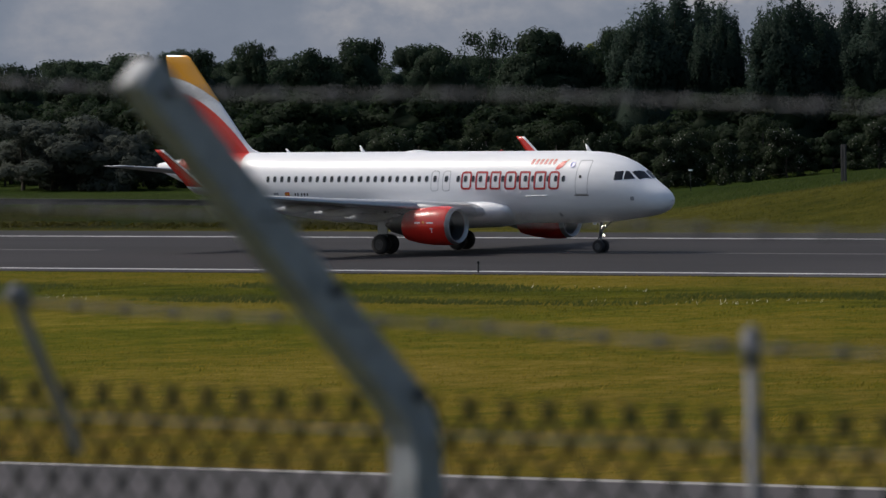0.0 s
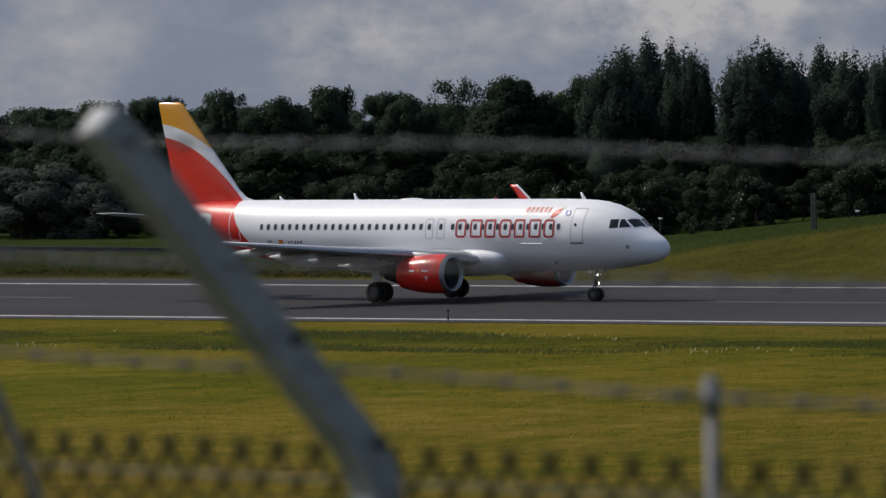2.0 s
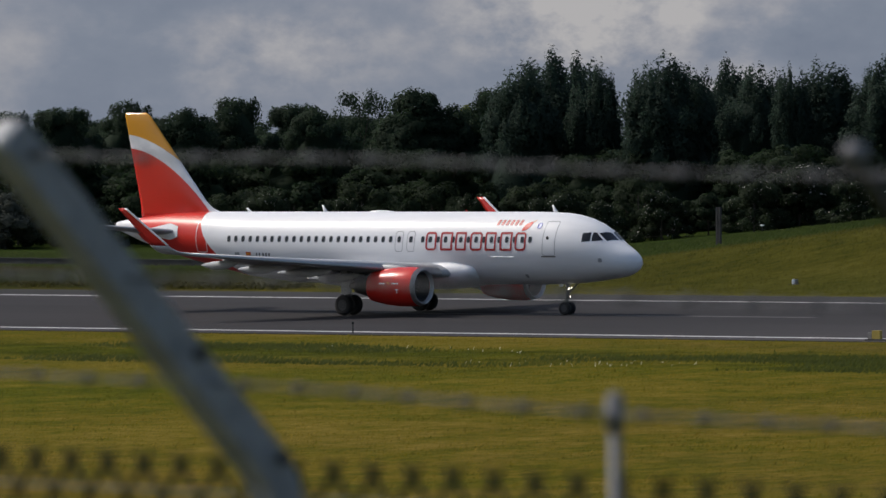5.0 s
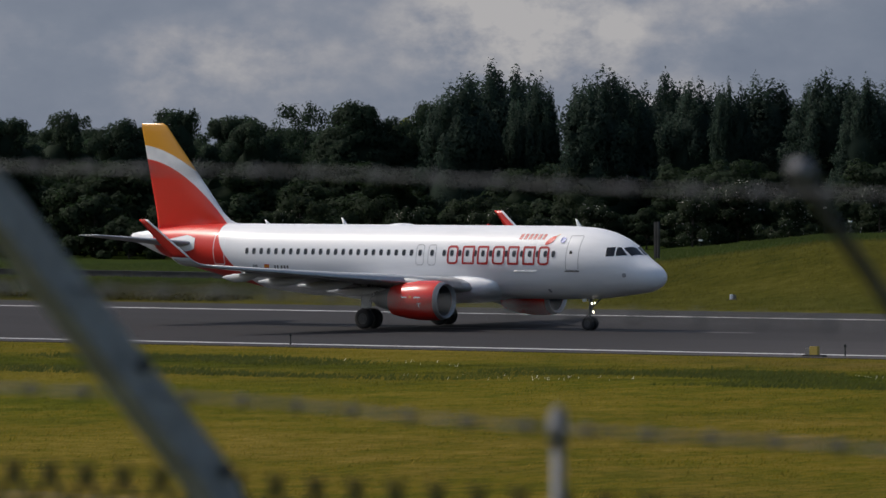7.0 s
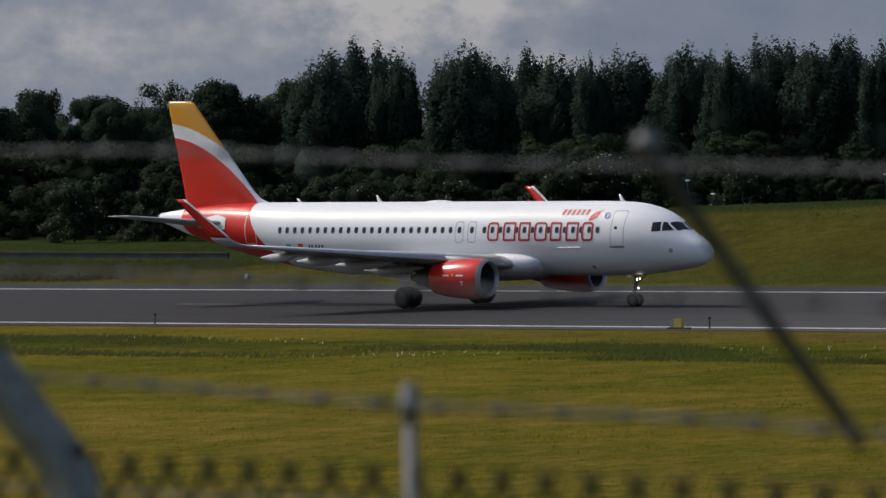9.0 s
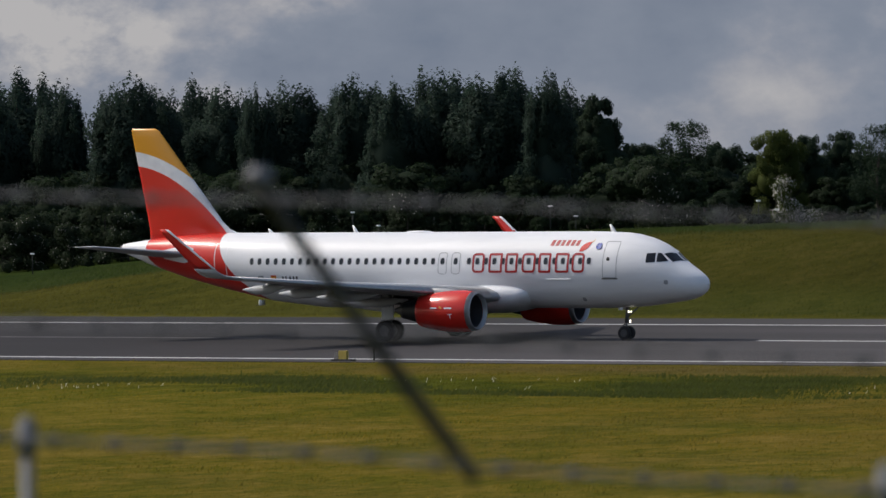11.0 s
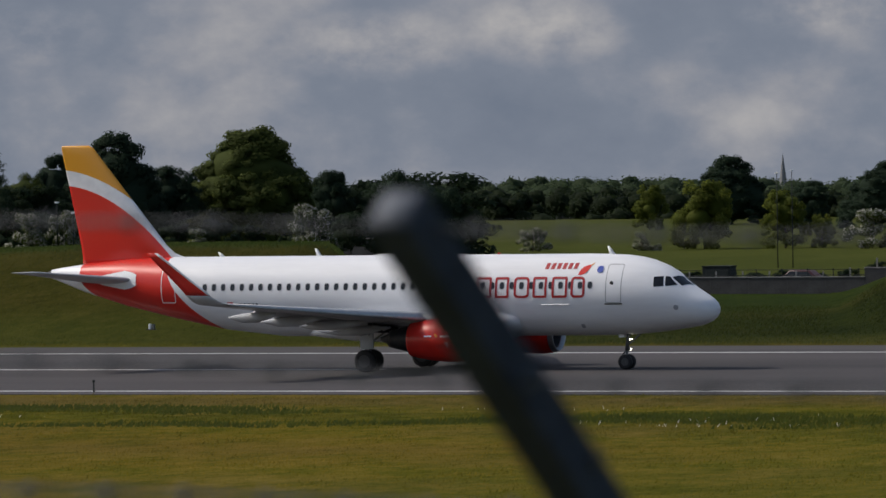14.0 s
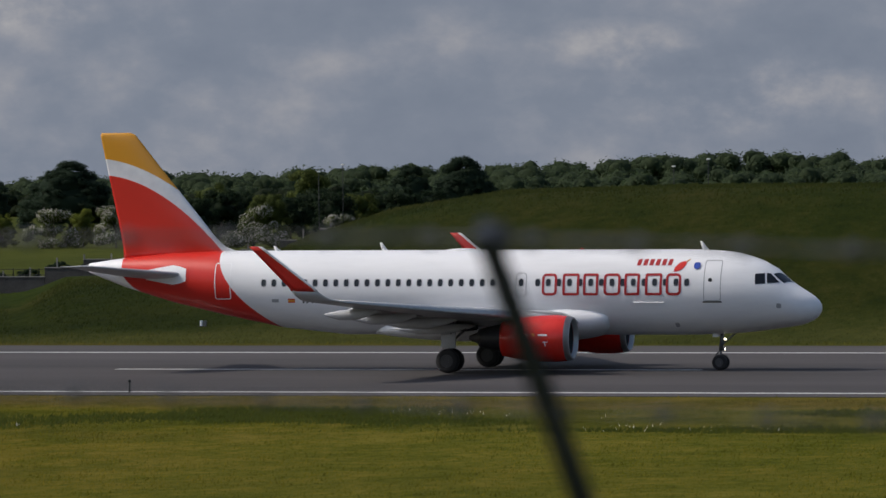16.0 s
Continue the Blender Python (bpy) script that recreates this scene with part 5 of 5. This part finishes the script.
def turf(name, density, y0, y1, height, width, seed, material, label, category, gate=None):
    """Upright blades over the wedge of airfield in front of the bank."""
    rng = np.random.default_rng(seed)
    n = int(density * 0.5 * 0.70 * (y1 * y1 - y0 * y0))
    y = np.sqrt(rng.uniform(y0 * y0, y1 * y1, n))
    x = -y * rng.uniform(0.165, 0.865, n)
    if gate:
        keep = np.array([noise.noise(Vector((a * gate[0], b * gate[1], seed))) > gate[2] + g for a, b, g in zip(x, y, rng.uniform(-0.10, 0.30, n))])
        x, y = x[keep], y[keep]
        n = len(x)
    z = np.array([ground_z(a, b) for a, b in zip(x, y)])
    turn = rng.uniform(-0.6, 0.6, n)
    w = width * rng.uniform(0.5, 1.3, n) / 2
    h = height * rng.uniform(0.45, 1.25, n)
    lx, ly = rng.normal(0, 0.45, n) * h, rng.uniform(0.5, 1.5, n) * h
    c, s = np.cos(turn) * w, np.sin(turn) * w
    tri = np.stack([np.stack([x - c, y - s, z - 0.03], 1), np.stack([x + c, y + s, z - 0.03], 1), np.stack([x + lx, y + ly, z + h], 1)], 1)
    me = bpy.data.meshes.new(name)
    me.from_pydata(tri.reshape(-1, 3).tolist(), [], [(3 * i, 3 * i + 1, 3 * i + 2) for i in range(n)], shade_flat=False)
    up = np.stack([lx * 0.3, -h * 0.5, h * 2.2], 1)
    up /= np.linalg.norm(up, axis=1)[:, None]
    me.normals_split_custom_set_from_vertices(np.repeat(up, 3, axis=0).tolist())
    return tagged(part(name, me, material), label, category, kind="stuff")


turf("grass_tufts", 3.4, 150.2, 282.2, 0.12, 0.10, 9, "turf", "taller tufts standing in the mown grass", "grass", (0.30, 0.10, 0.0))
turf("grass_blades", 9, 150.2, 282.4, 0.065, 0.07, 3, "turf", "uneven mown yellow-green grass on the airfield", "grass")
turf("weed_patches", 20, 250, 270, 0.17, 0.15, 4, "weed", "low dark green weeds along the runway verge", "weeds", (0.07, 0.11, 0.02))
turf("white_flowers", 0.9, 251, 269, 0.15, 0.045, 4, "petal", "small white flowers among the weeds", "flowers", (0.09, 0.12, 0.30))
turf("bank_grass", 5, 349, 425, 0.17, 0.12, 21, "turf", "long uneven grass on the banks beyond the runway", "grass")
ground_cover("scrub", -345, -258, 351, 358, 7000, 0.28, 0.26, 12, "bank_blade", "dark scrub along the far edge of the runway", "scrub", (0.10, 0.2, -0.05))

# ---- boundary fence on the spotters' bank ----
FENCE_N = radians(12.0)
ALONG = Vector((math.cos(FENCE_N), -math.sin(FENCE_N), 0))
OUT = Vector((math.sin(FENCE_N), math.cos(FENCE_N), 0))


def fence_at(azimuth, off):
    """Plan position on a line off metres out from the camera, parallel to the fence."""
    a = radians(azimuth)
    d = off / math.cos(a - FENCE_N)
    return Vector((d * math.sin(a), d * math.cos(a), 0))


def cranked_post(head_azimuth, bend_z, head_z, reach, material, label, end):
    foot = fence_at(head_azimuth, 8.0) + OUT * reach
    g = ground_z(foot.x, foot.y)
    t = thing("cranked_fence_post", label, "fence post", (foot.x, foot.y, g), "fence posts")
    turn = Matrix.Rotation(-FENCE_N, 4, "Z")
    w = 0.037
    top, tip = bend_z - g, head_z - g
    rings = []
    for y, z, tilt in ((0, -0.3, 0), (0, top - 0.06, 0), (-0.02, top, 22), (-0.06, top + 0.05, 45), (-reach, tip, 45)):
        c, s = math.cos(radians(tilt)), math.sin(radians(tilt))
        ring_pts = []
        for u, v in ((-1, -1), (-0.8, -1.0), (0.8, -1.0), (1, -1), (1, 1), (0.8, 1.0), (-0.8, 1.0), (-1, 1)):
            ring_pts.append(turn @ Vector((u * w, y + v * w * c, z + v * w * s)))
        rings.append(ring_pts)
    part("post", loft(rings), material, t)
    for p in t.children[0].data.polygons:
        p.use_smooth = False
    # thin end cap, its paler colour standing in for light on the end
    d = Vector((0, -reach, tip - top)).normalized()
    face = []
    for u, v in ((-0.94, -0.94), (0.94, -0.94), (0.94, 0.94), (-0.94, 0.94)):
        p = Vector((u * w, -reach + v * w * math.cos(radians(45)), tip + v * w * math.sin(radians(45))))
        face.append(p)
    rim_pts = [turn @ (p - d * 0.004) for p in face]
    cap_pts = [turn @ (p + d * 0.004) for p in face]
    part("end_face", loft([rim_pts, cap_pts]), end, t, "end of the post, sunlight painted into its paler colour")
    for f in (0.02, 0.33):
        bm = bmesh.new()
        p = Vector((0, -reach * f, top + (tip - top) * f + 0.03))
        tube(bm, turn @ (p + Vector((-0.052, -0.01, 0.0))), turn @ (p + Vector((0.052, -0.01, 0.0))), 0.014, seg=8)
        part("bolt", bm, "arm", t)
    return t


def capped_post(azimuth, top_z):
    foot = fence_at(azimuth, 8.7)
    g = ground_z(foot.x, foot.y)
    t = thing("round_fence_post", "slim galvanised round fence post with a domed cap", "fence post", (foot.x, foot.y, g), "fence posts")
    h = top_z - g
    part("tube", smooth(tube(bmesh.new(), (0, 0, -0.3), (0, 0, h - 0.05), 0.0115, seg=12)), "galv", t)
    bm = bmesh.new()
    tube(bm, (0, 0, h - 0.07), (0, 0, h - 0.015), 0.018, seg=12)
    bmesh.ops.create_uvsphere(bm, u_segments=12, v_segments=8, radius=0.017, matrix=Matrix.Translation((0, 0, h - 0.012)))
    part("cap", smooth(bm), "galv", t)
    return t


def spacer(azimuth, head_z, foot_az, foot_z, label, off=8.05, bar="arm", w=0.014, clamp="galv"):
    a = fence_at(azimuth, off)
    b = fence_at(foot_az, 8.6)
    t = thing("wire_spacer_bar", label, "spacer bar", (b.x, b.y, foot_z), "spacer bars")
    p, q = Vector((0, 0, 0)), Vector((a.x - b.x, a.y - b.y, head_z - foot_z))
    bm = bmesh.new()
    d = (q - p).normalized()
    side = ALONG * w
    nrm = d.cross(ALONG).normalized() * w
    vs = []
    for c in (p - d * 0.03, q + d * 0.02):
        vs.append([bm.verts.new(c + u * side + v * nrm) for u, v in ((-1, -1), (1, -1), (1, -.7), (-.7, -.7), (-.7, 1), (-1, 1))])
    for i in range(6):
        bm.faces.new((vs[0][i], vs[0][(i + 1) % 6], vs[1][(i + 1) % 6], vs[1][i]))
    bm.faces.new(vs[0][::-1])
    bm.faces.new(vs[1])
    part("angle_bar", bm, bar, t)
    bm = bmesh.new()
    tube(bm, q - ALONG * 0.016, q + ALONG * 0.016, 0.020, seg=10)
    bmesh.ops.create_uvsphere(bm, u_segments=10, v_segments=6, radius=0.020, matrix=Matrix.Translation(q))
    part("end_clamp", smooth(bm), clamp, t)
    return t


cranked_post(-38.894, 11.37, 12.065, 0.70, "post_grey", "grey cranked concrete fence post with bolts", "sunlit_end")
cranked_post(-22.364, 11.33, 11.958, 0.70, "post_shaded", "weathered cranked concrete fence post, coloured dark for shade", "shaded_end")
for a, z in ((-33.61, 11.562), (-26.11, 11.524)):
    capped_post(a, z)
spacer(-31.535, 12.022, -29.744, 11.51, "dark angle-iron bar spacing the barbed wires")
spacer(-39.95, 11.60, -39.46, 11.30, "pale galvanised bar leaning at the fence top", 8.5, "galv")
spacer(-14.399, 11.918, -13.25, 11.36, "near-black angle-iron bar spacing the barbed wires", 8.05, "post_shaded", 0.019, "post_shaded")


def barbed_wire(off, z_at, az0, az1, step, r, barb, material, label):
    """A strand with barbs, sagging a little between posts."""
    a, b = fence_at(az0, off), fence_at(az1, off)
    length = (b - a).length
    n = int(length / 0.0525)
    rows = []
    for i in range(n + 1):
        p = a + (b - a) * i / n
        az = math.degrees(math.atan2(p.x, p.y))
        rows.append(Vector((p.x, p.y, z_at(az) + 0.004 * math.sin(i * 0.21))))
    t = thing("barbed_wire", label, "wire", rows[0], "wire strands")
    for ph in (0, math.pi):
        rings = []
        for i, p in enumerate(rows):
            c = p - rows[0] + OUT * r * math.cos(ph + i * 0.9) + Vector((0, 0, r * math.sin(ph + i * 0.9)))
            rings.append([c + OUT * r * 0.8 * math.cos(2 * math.pi * j / 5) + Vector((0, 0, r * 0.8 * math.sin(2 * math.pi * j / 5))) for j in range(5)])
        part("strand", loft(rings), material, t)
    bm = bmesh.new()
    for ang in (35, 80, 125, 170):
        d = (OUT * math.cos(radians(ang)) + Vector((0, 0, math.sin(radians(ang)))) + ALONG * 0.3 * math.cos(ang)).normalized()
        tube(bm, -d * barb, d * barb, r * 1.1, r * 0.6, 4, False)
    tube(bm, -ALONG * 0.011, ALONG * 0.011, r * 3.2, seg=6)
    me = bpy.data.meshes.new("barb")
    bm.to_mesh(me)
    bm.free()
    me.materials.append(M["barb"])
    k = max(1, int(step / 0.05))
    for i in range(1, n, k):
        q = new("barb", me)
        q.parent, q.location = t, rows[i] - rows[0]
    return t


barbed_wire(8.03, lambda a: lerp(a, (-42, -38.9, -31.5, -22.4, -14.4, -8), (12.07, 12.03, 11.985, 11.926, 11.912, 11.895)), -45, -6, 0.16, 0.0028, 0.010, "wire", "weathered top strand of barbed wire")
barbed_wire(8.5, lambda a: lerp(a, (-42, -37, -29.7, -26, -20, -13.5, -8), (11.60, 11.565, 11.515, 11.495, 11.49, 11.49, 11.48)), -45, -6, 0.16, 0.0030, 0.013, "wire", "weathered lower strand of barbed wire")
barbed_wire(8.27, lambda a: lerp(a, (-42, -34, -22.4, -15, -8), (11.80, 11.77, 11.70, 11.675, 11.66)), -45, -6, 0.16, 0.0028, 0.012, "wire", "weathered middle strand of barbed wire")


def chain_link(az0, az1, off, z_top, label):
    """Diamond mesh hung from a line wire, its top wires twisted into knots."""
    a, b = fence_at(az0, off), fence_at(az1, off)
    length = (b - a).length
    t = thing("chain_link_mesh", label, "fence mesh", (a.x, a.y, z_top))
    pitch, drop = 0.1155, 2.1
    d = (b - a).normalized()
    n = int(length / pitch)
    r = 0.0052
    verts, faces = [], []

    def rod(p, q, rr):
        k = len(verts)
        ax = (q - p).normalized()
        u = ax.cross(OUT).normalized() * rr
        v = OUT * rr
        for c in (p, q):
            verts.extend([c + u, c + v, c - u, c - v])
        faces.extend([(k + i, k + (i + 1) % 4, k + 4 + (i + 1) % 4, k + 4 + i) for i in range(4)])

    for j in range(int(drop / 0.062)):
        z = -j * 0.062
        for i in range(n):
            x0 = d * (i * pitch + (pitch / 2 if j % 2 else 0))
            p = x0 + Vector((0, 0, z))
            for s in (-0.5, 0.5):
                rod(p, x0 + d * (s * pitch) + Vector((0, 0, z - 0.062)), r)
            rod(p + Vector((0, 0, 0.010)), p - Vector((0, 0, 0.010)), r * 2.2)
    tagged(part("woven_mesh", mesh_of("woven_mesh", verts, faces), "mesh", t), kind="stuff")
    bm = bmesh.new()
    for u in (-1, 1):
        tube(bm, d * (u * 0.034) + Vector((0, 0, -0.034)), d * (-u * 0.024) + Vector((0, 0, 0.026)), 0.0065, 0.0055, 6)
    tube(bm, (0, 0, -0.012), (0, 0, 0.014), 0.012, 0.010, 6)
    me = bpy.data.meshes.new("twisted_end")
    bm.to_mesh(me)
    bm.free()
    me.materials.append(M["mesh"])
    for i in range(n):
        q = new("twisted_end", me)
        q.parent, q.location = t, d * (i * pitch)
    bm = bmesh.new()
    tube(bm, Vector((0, 0, -0.05)), d * length + Vector((0, 0, -0.05)), 0.0026, seg=6)
    part("line_wire", bm, "galv", t)
    return t


chain_link(-44, -12, 8.74, 11.380, "dark coated chain-link mesh below the barbed wire")

# ---- airfield and roadside things ----


def edge_light(x):
    t = thing("runway_edge_light", "slim dark runway edge light on a stake", "runway light", (x, 284.9, 0.03), "runway edge lights")
    part("stake", tube(bmesh.new(), (0, 0, -0.1), (0, 0, 0.48), 0.05, 0.04, 8), "black", t)
    part("lamp", smooth(tube(bmesh.new(), (0, 0, 0.48), (0, 0, 0.60), 0.075, 0.05, 10)), "pole", t)


for x in (-238.0, -204.0, -169.7, -135.6, -92.6, -50.0):
    edge_light(x)

sign = thing("distance_marker_sign", "small yellow airfield marker sign beside the runway", "sign", (-170.9, 283.9, 0.0))
part("panel", box(bmesh.new(), (-0.24, -0.12, 0.1), (0.24, 0.12, 0.54), 0.02), "sign", sign)
part("pedestal", box(bmesh.new(), (-0.62, -0.2, -0.05), (0.62, 0.2, 0.12), 0.02), "concrete", sign)
part("side_panel", box(bmesh.new(), (-0.50, -0.1, 0.1), (-0.26, 0.1, 0.44), 0.02), "kerb", sign)


def meet_ground(azimuth, elevation, y0=349.0):
    """Where a line of sight meets the land beyond the runway."""
    y = y0
    while y < 700 and height_at(azimuth, y, elevation) > ground_z(y * math.tan(radians(azimuth)), y):
        y += 0.5
    return spot(azimuth, y)


for a, e in ((-24.94, -1.66), (-17.36, -1.74), (-31.75, -1.60), (-34.79, -1.60), (-28.5, -1.61)):
    p = meet_ground(a, e)
    t = thing("approach_light_box", "small white airfield light box in the grass", "light box", p, "light boxes")
    part("housing", box(bmesh.new(), (-0.20, -0.12, 0.0), (-0.05, 0.12, 0.36), 0.03), "white", t)
    part("stand", box(bmesh.new(), (0.05, -0.1, 0.0), (0.18, 0.1, 0.34), 0.02), "rim", t)
    part("foot", box(bmesh.new(), (-0.34, -0.25, -0.06), (0.3, 0.25, 0.04), 0.02), "concrete", t)

p = meet_ground(-32.41, -1.24)
t = thing("marker_post", "pale grey twin marker post on the bank", "post", p)
for dx in (-0.11, 0.11):
    part("upright", box(bmesh.new(), (dx - 0.09, -0.09, -0.2), (dx + 0.09, 0.09, 2.65), 0.015), "concrete", t)


def street_lamp(azimuth, y, elevation):
    at = spot(azimuth, y)
    h = height_at(azimuth, y, elevation) - at.z
    t = thing("street_lamp", "slender dark street lamp with a small white head", "street lamp", at, "street lamps")
    part("pole", smooth(tube(bmesh.new(), (0, 0, -0.2), (0, 0, h), 0.05, 0.03, 8)), "pole", t)
    bm = bmesh.new()
    box(bm, (-0.15, -0.12, h - 0.02), (0.15, 0.12, h + 0.10), 0.03)
    part("head", bm, "lamp_head", t)


for a, e in ((-33.74, -1.12), (-32.03, -1.08), (-30.95, -0.80), (-30.73, -0.92), (-29.23, -0.77), (-29.01, -0.86), (-27.42, -0.75), (-27.26, -0.83), (-25.75, -0.54), (-25.61, -0.63)):
    street_lamp(a, 425, e)
for a, e in ((-22.65, -0.38), (-19.49, -0.38), (-19.36, -0.36), (-16.35, -0.40), (-16.14, -0.34), (-13.26, -0.38), (-12.96, -0.32)):
    street_lamp(a, 545, e)


def low_wall(name, x0, x1, y, top, label, capping="concrete"):
    t = thing(name, label, "wall", (x0, y, 0))
    n = int((x1 - x0) / 3.0)
    w = (x1 - x0) / n
    body = mesh_of("panel", *box_data((0.01, -0.12, -0.8), (w - 0.01, 0.12, top)))
    body.materials.append(M["concrete"])
    for i in range(n):
        q = new("panel", body)
        q.parent, q.location = t, (i * w, 0, ground_z(x0 + i * w, y))
    cap = mesh_of("coping", *box_data((0.0, -0.16, top), (w, 0.16, top + 0.07)))
    cap.materials.append(M[capping])
    for i in range(n):
        q = new("coping", cap)
        q.parent, q.location = t, (i * w, 0, ground_z(x0 + i * w, y))
    return t


def box_data(lo, hi):
    vs = [(x, y, z) for x in (lo[0], hi[0]) for y in (lo[1], hi[1]) for z in (lo[2], hi[2])]
    return vs, [(0, 1, 3, 2), (4, 6, 7, 5), (0, 4, 5, 1), (2, 3, 7, 6), (0, 2, 6, 4), (1, 5, 7, 3)]


low_wall("roadside_wall", -200, -128, 457, 1.2, "stained grey concrete roadside wall with a pale coping", "kerb")
low_wall("perimeter_wall", -420, -274, 392, 0.4, "dark grey low perimeter wall beyond the runway")


def rail_fence(x0, x1, y, z0):
    t = thing("wall_railing", "thin dark railing above the roadside wall", "railing", (x0, y, 0))
    for z in (z0 + 0.35, z0 + 0.75):
        part("rail", tube(bmesh.new(), (0, 0, z), (x1 - x0, 0, z), 0.025, seg=5), "pole", t)
    me = mesh_of("post", *box_data((-0.03, -0.03, z0 - 0.2), (0.03, 0.03, z0 + 0.85)))
    me.materials.append(M["pole"])
    for i in range(int((x1 - x0) / 2.0)):
        q = new("post", me)
        q.parent, q.location = t, (i * 2.0, 0, 0)


rail_fence(-200, -128, 458.6, 1.0)
me = mesh_of("stake", *box_data((-0.05, -0.05, -0.3), (0.05, 0.05, 1.62)))
me.materials.append(M["kerb"])
for i in range(34):
    x = -199 + 2.1 * i
    q = tagged(new("road_stake", me), "pale concrete stake behind the roadside wall", "stake", "roadside stakes")
    q.location = (x, 459.5, ground_z(x, 459.5))
bin_box = thing("roadside_container", "dark green container beside the far road", "container", spot(-20.0, 469.5))
part("body", box(bmesh.new(), (-1.1, -0.8, 0), (1.1, 0.8, 1.75), 0.05), "pole", bin_box)
part("lid", box(bmesh.new(), (-1.15, -0.85, 1.75), (1.15, 0.85, 1.85), 0.03), "pole", bin_box)
for i in range(26):
    a = -23.2 + i * 0.27
    plant(f"bush{i % 3}", a, 482 + (i * 5 % 4), ground_z(482 * math.tan(radians(a)), 482) + 1.1 + 0.5 * ((i * 7) % 5) / 5, 1.5, "low dark hedge bush beside the far road", "roadside hedge")

spire = thing("church_spire", "slender grey stone church spire beyond the trees", "church", spot(-19.44, 1750))
top = height_at(-19.44, 1750, -0.205) - spot(-19.44, 1750).z
part("steeple", tube(bmesh.new(), (0, 0, top - 11), (0, 0, top), 1.5, 0.05, 8), "stone", spire)
part("tower", box(bmesh.new(), (-2, -2, -1), (2, 2, top - 11), 0.1), "stone", spire)


def motor_car():
    c = thing("motor_car", "dark red hatchback car driving along the far road", "car")
    prof = ((1.6, .35), (1.65, .72), (1.05, .90), (.5, 1.38), (-1.0, 1.42), (-1.55, 1.0), (-1.65, .9), (-1.65, .35))
    rings = [[(x, y * (0.84 if z > 1.0 else 1.0), z) for x, z in prof] for y in (-0.85, -0.5, 0.5, 0.85)]
    part("body", loft(rings), "car", c)
    for s in (-1, 1):
        rings = [(.85, .96), (.45, 1.30), (-.95, 1.34), (-1.4, 1.0)]
        me = mesh_of("side_window", [(x, s * (0.86 - 0.14 * (z - 0.95)), z) for x, z in rings], [(0, 1, 2, 3)])
        part("side_window", me, "glass", c)
        for x in (1.05, -1.1):
            w = part("wheel", wheel_mesh(0.32, 0.2), "rubber", c)
            w.location = (x, s * 0.76, 0.32)
    return c


car = motor_car()
CAR_Y = 462.5
strip("far_road", -420, -100, 460.2, 466.0, -0.5, 0.22, "asphalt", "narrow asphalt road behind the roadside wall", "road")


def motions():
    walk(plane, [(t, pose(x, RUNWAY_Y, 0.03)) for t, x in ROLL])
    # wheels turn with the distance rolled; rows often enough for less than a quarter turn
    ts, px = [r[0] for r in ROLL], [r[1] for r in ROLL]
    for tyre, r in WHEELS:
        x, y, z = tyre.location
        rows, t, turn = [], 0.0, 0.0
        while t <= 16.0001:
            rows.append((t, pose(x, y, z, 0, turn, 0)))
            step = 0.5 if t < 3.99 else (0.1 if t < 7.99 else 1 / 30)
            moved = lerp(t + step, ts, px) - lerp(t, ts, px)
            turn += min(80.0, math.degrees(moved / r))
            t += step
        walk(tyre, rows)
    az = ((0.0, -46.0), (13.5, -20.2), (14.0, -19.25), (14.5, -18.3), (16.0, -15.5))
    walk(car, [(t, pose(CAR_Y * math.tan(radians(a)), CAR_Y, 0.22)) for t, a in az])


motions()
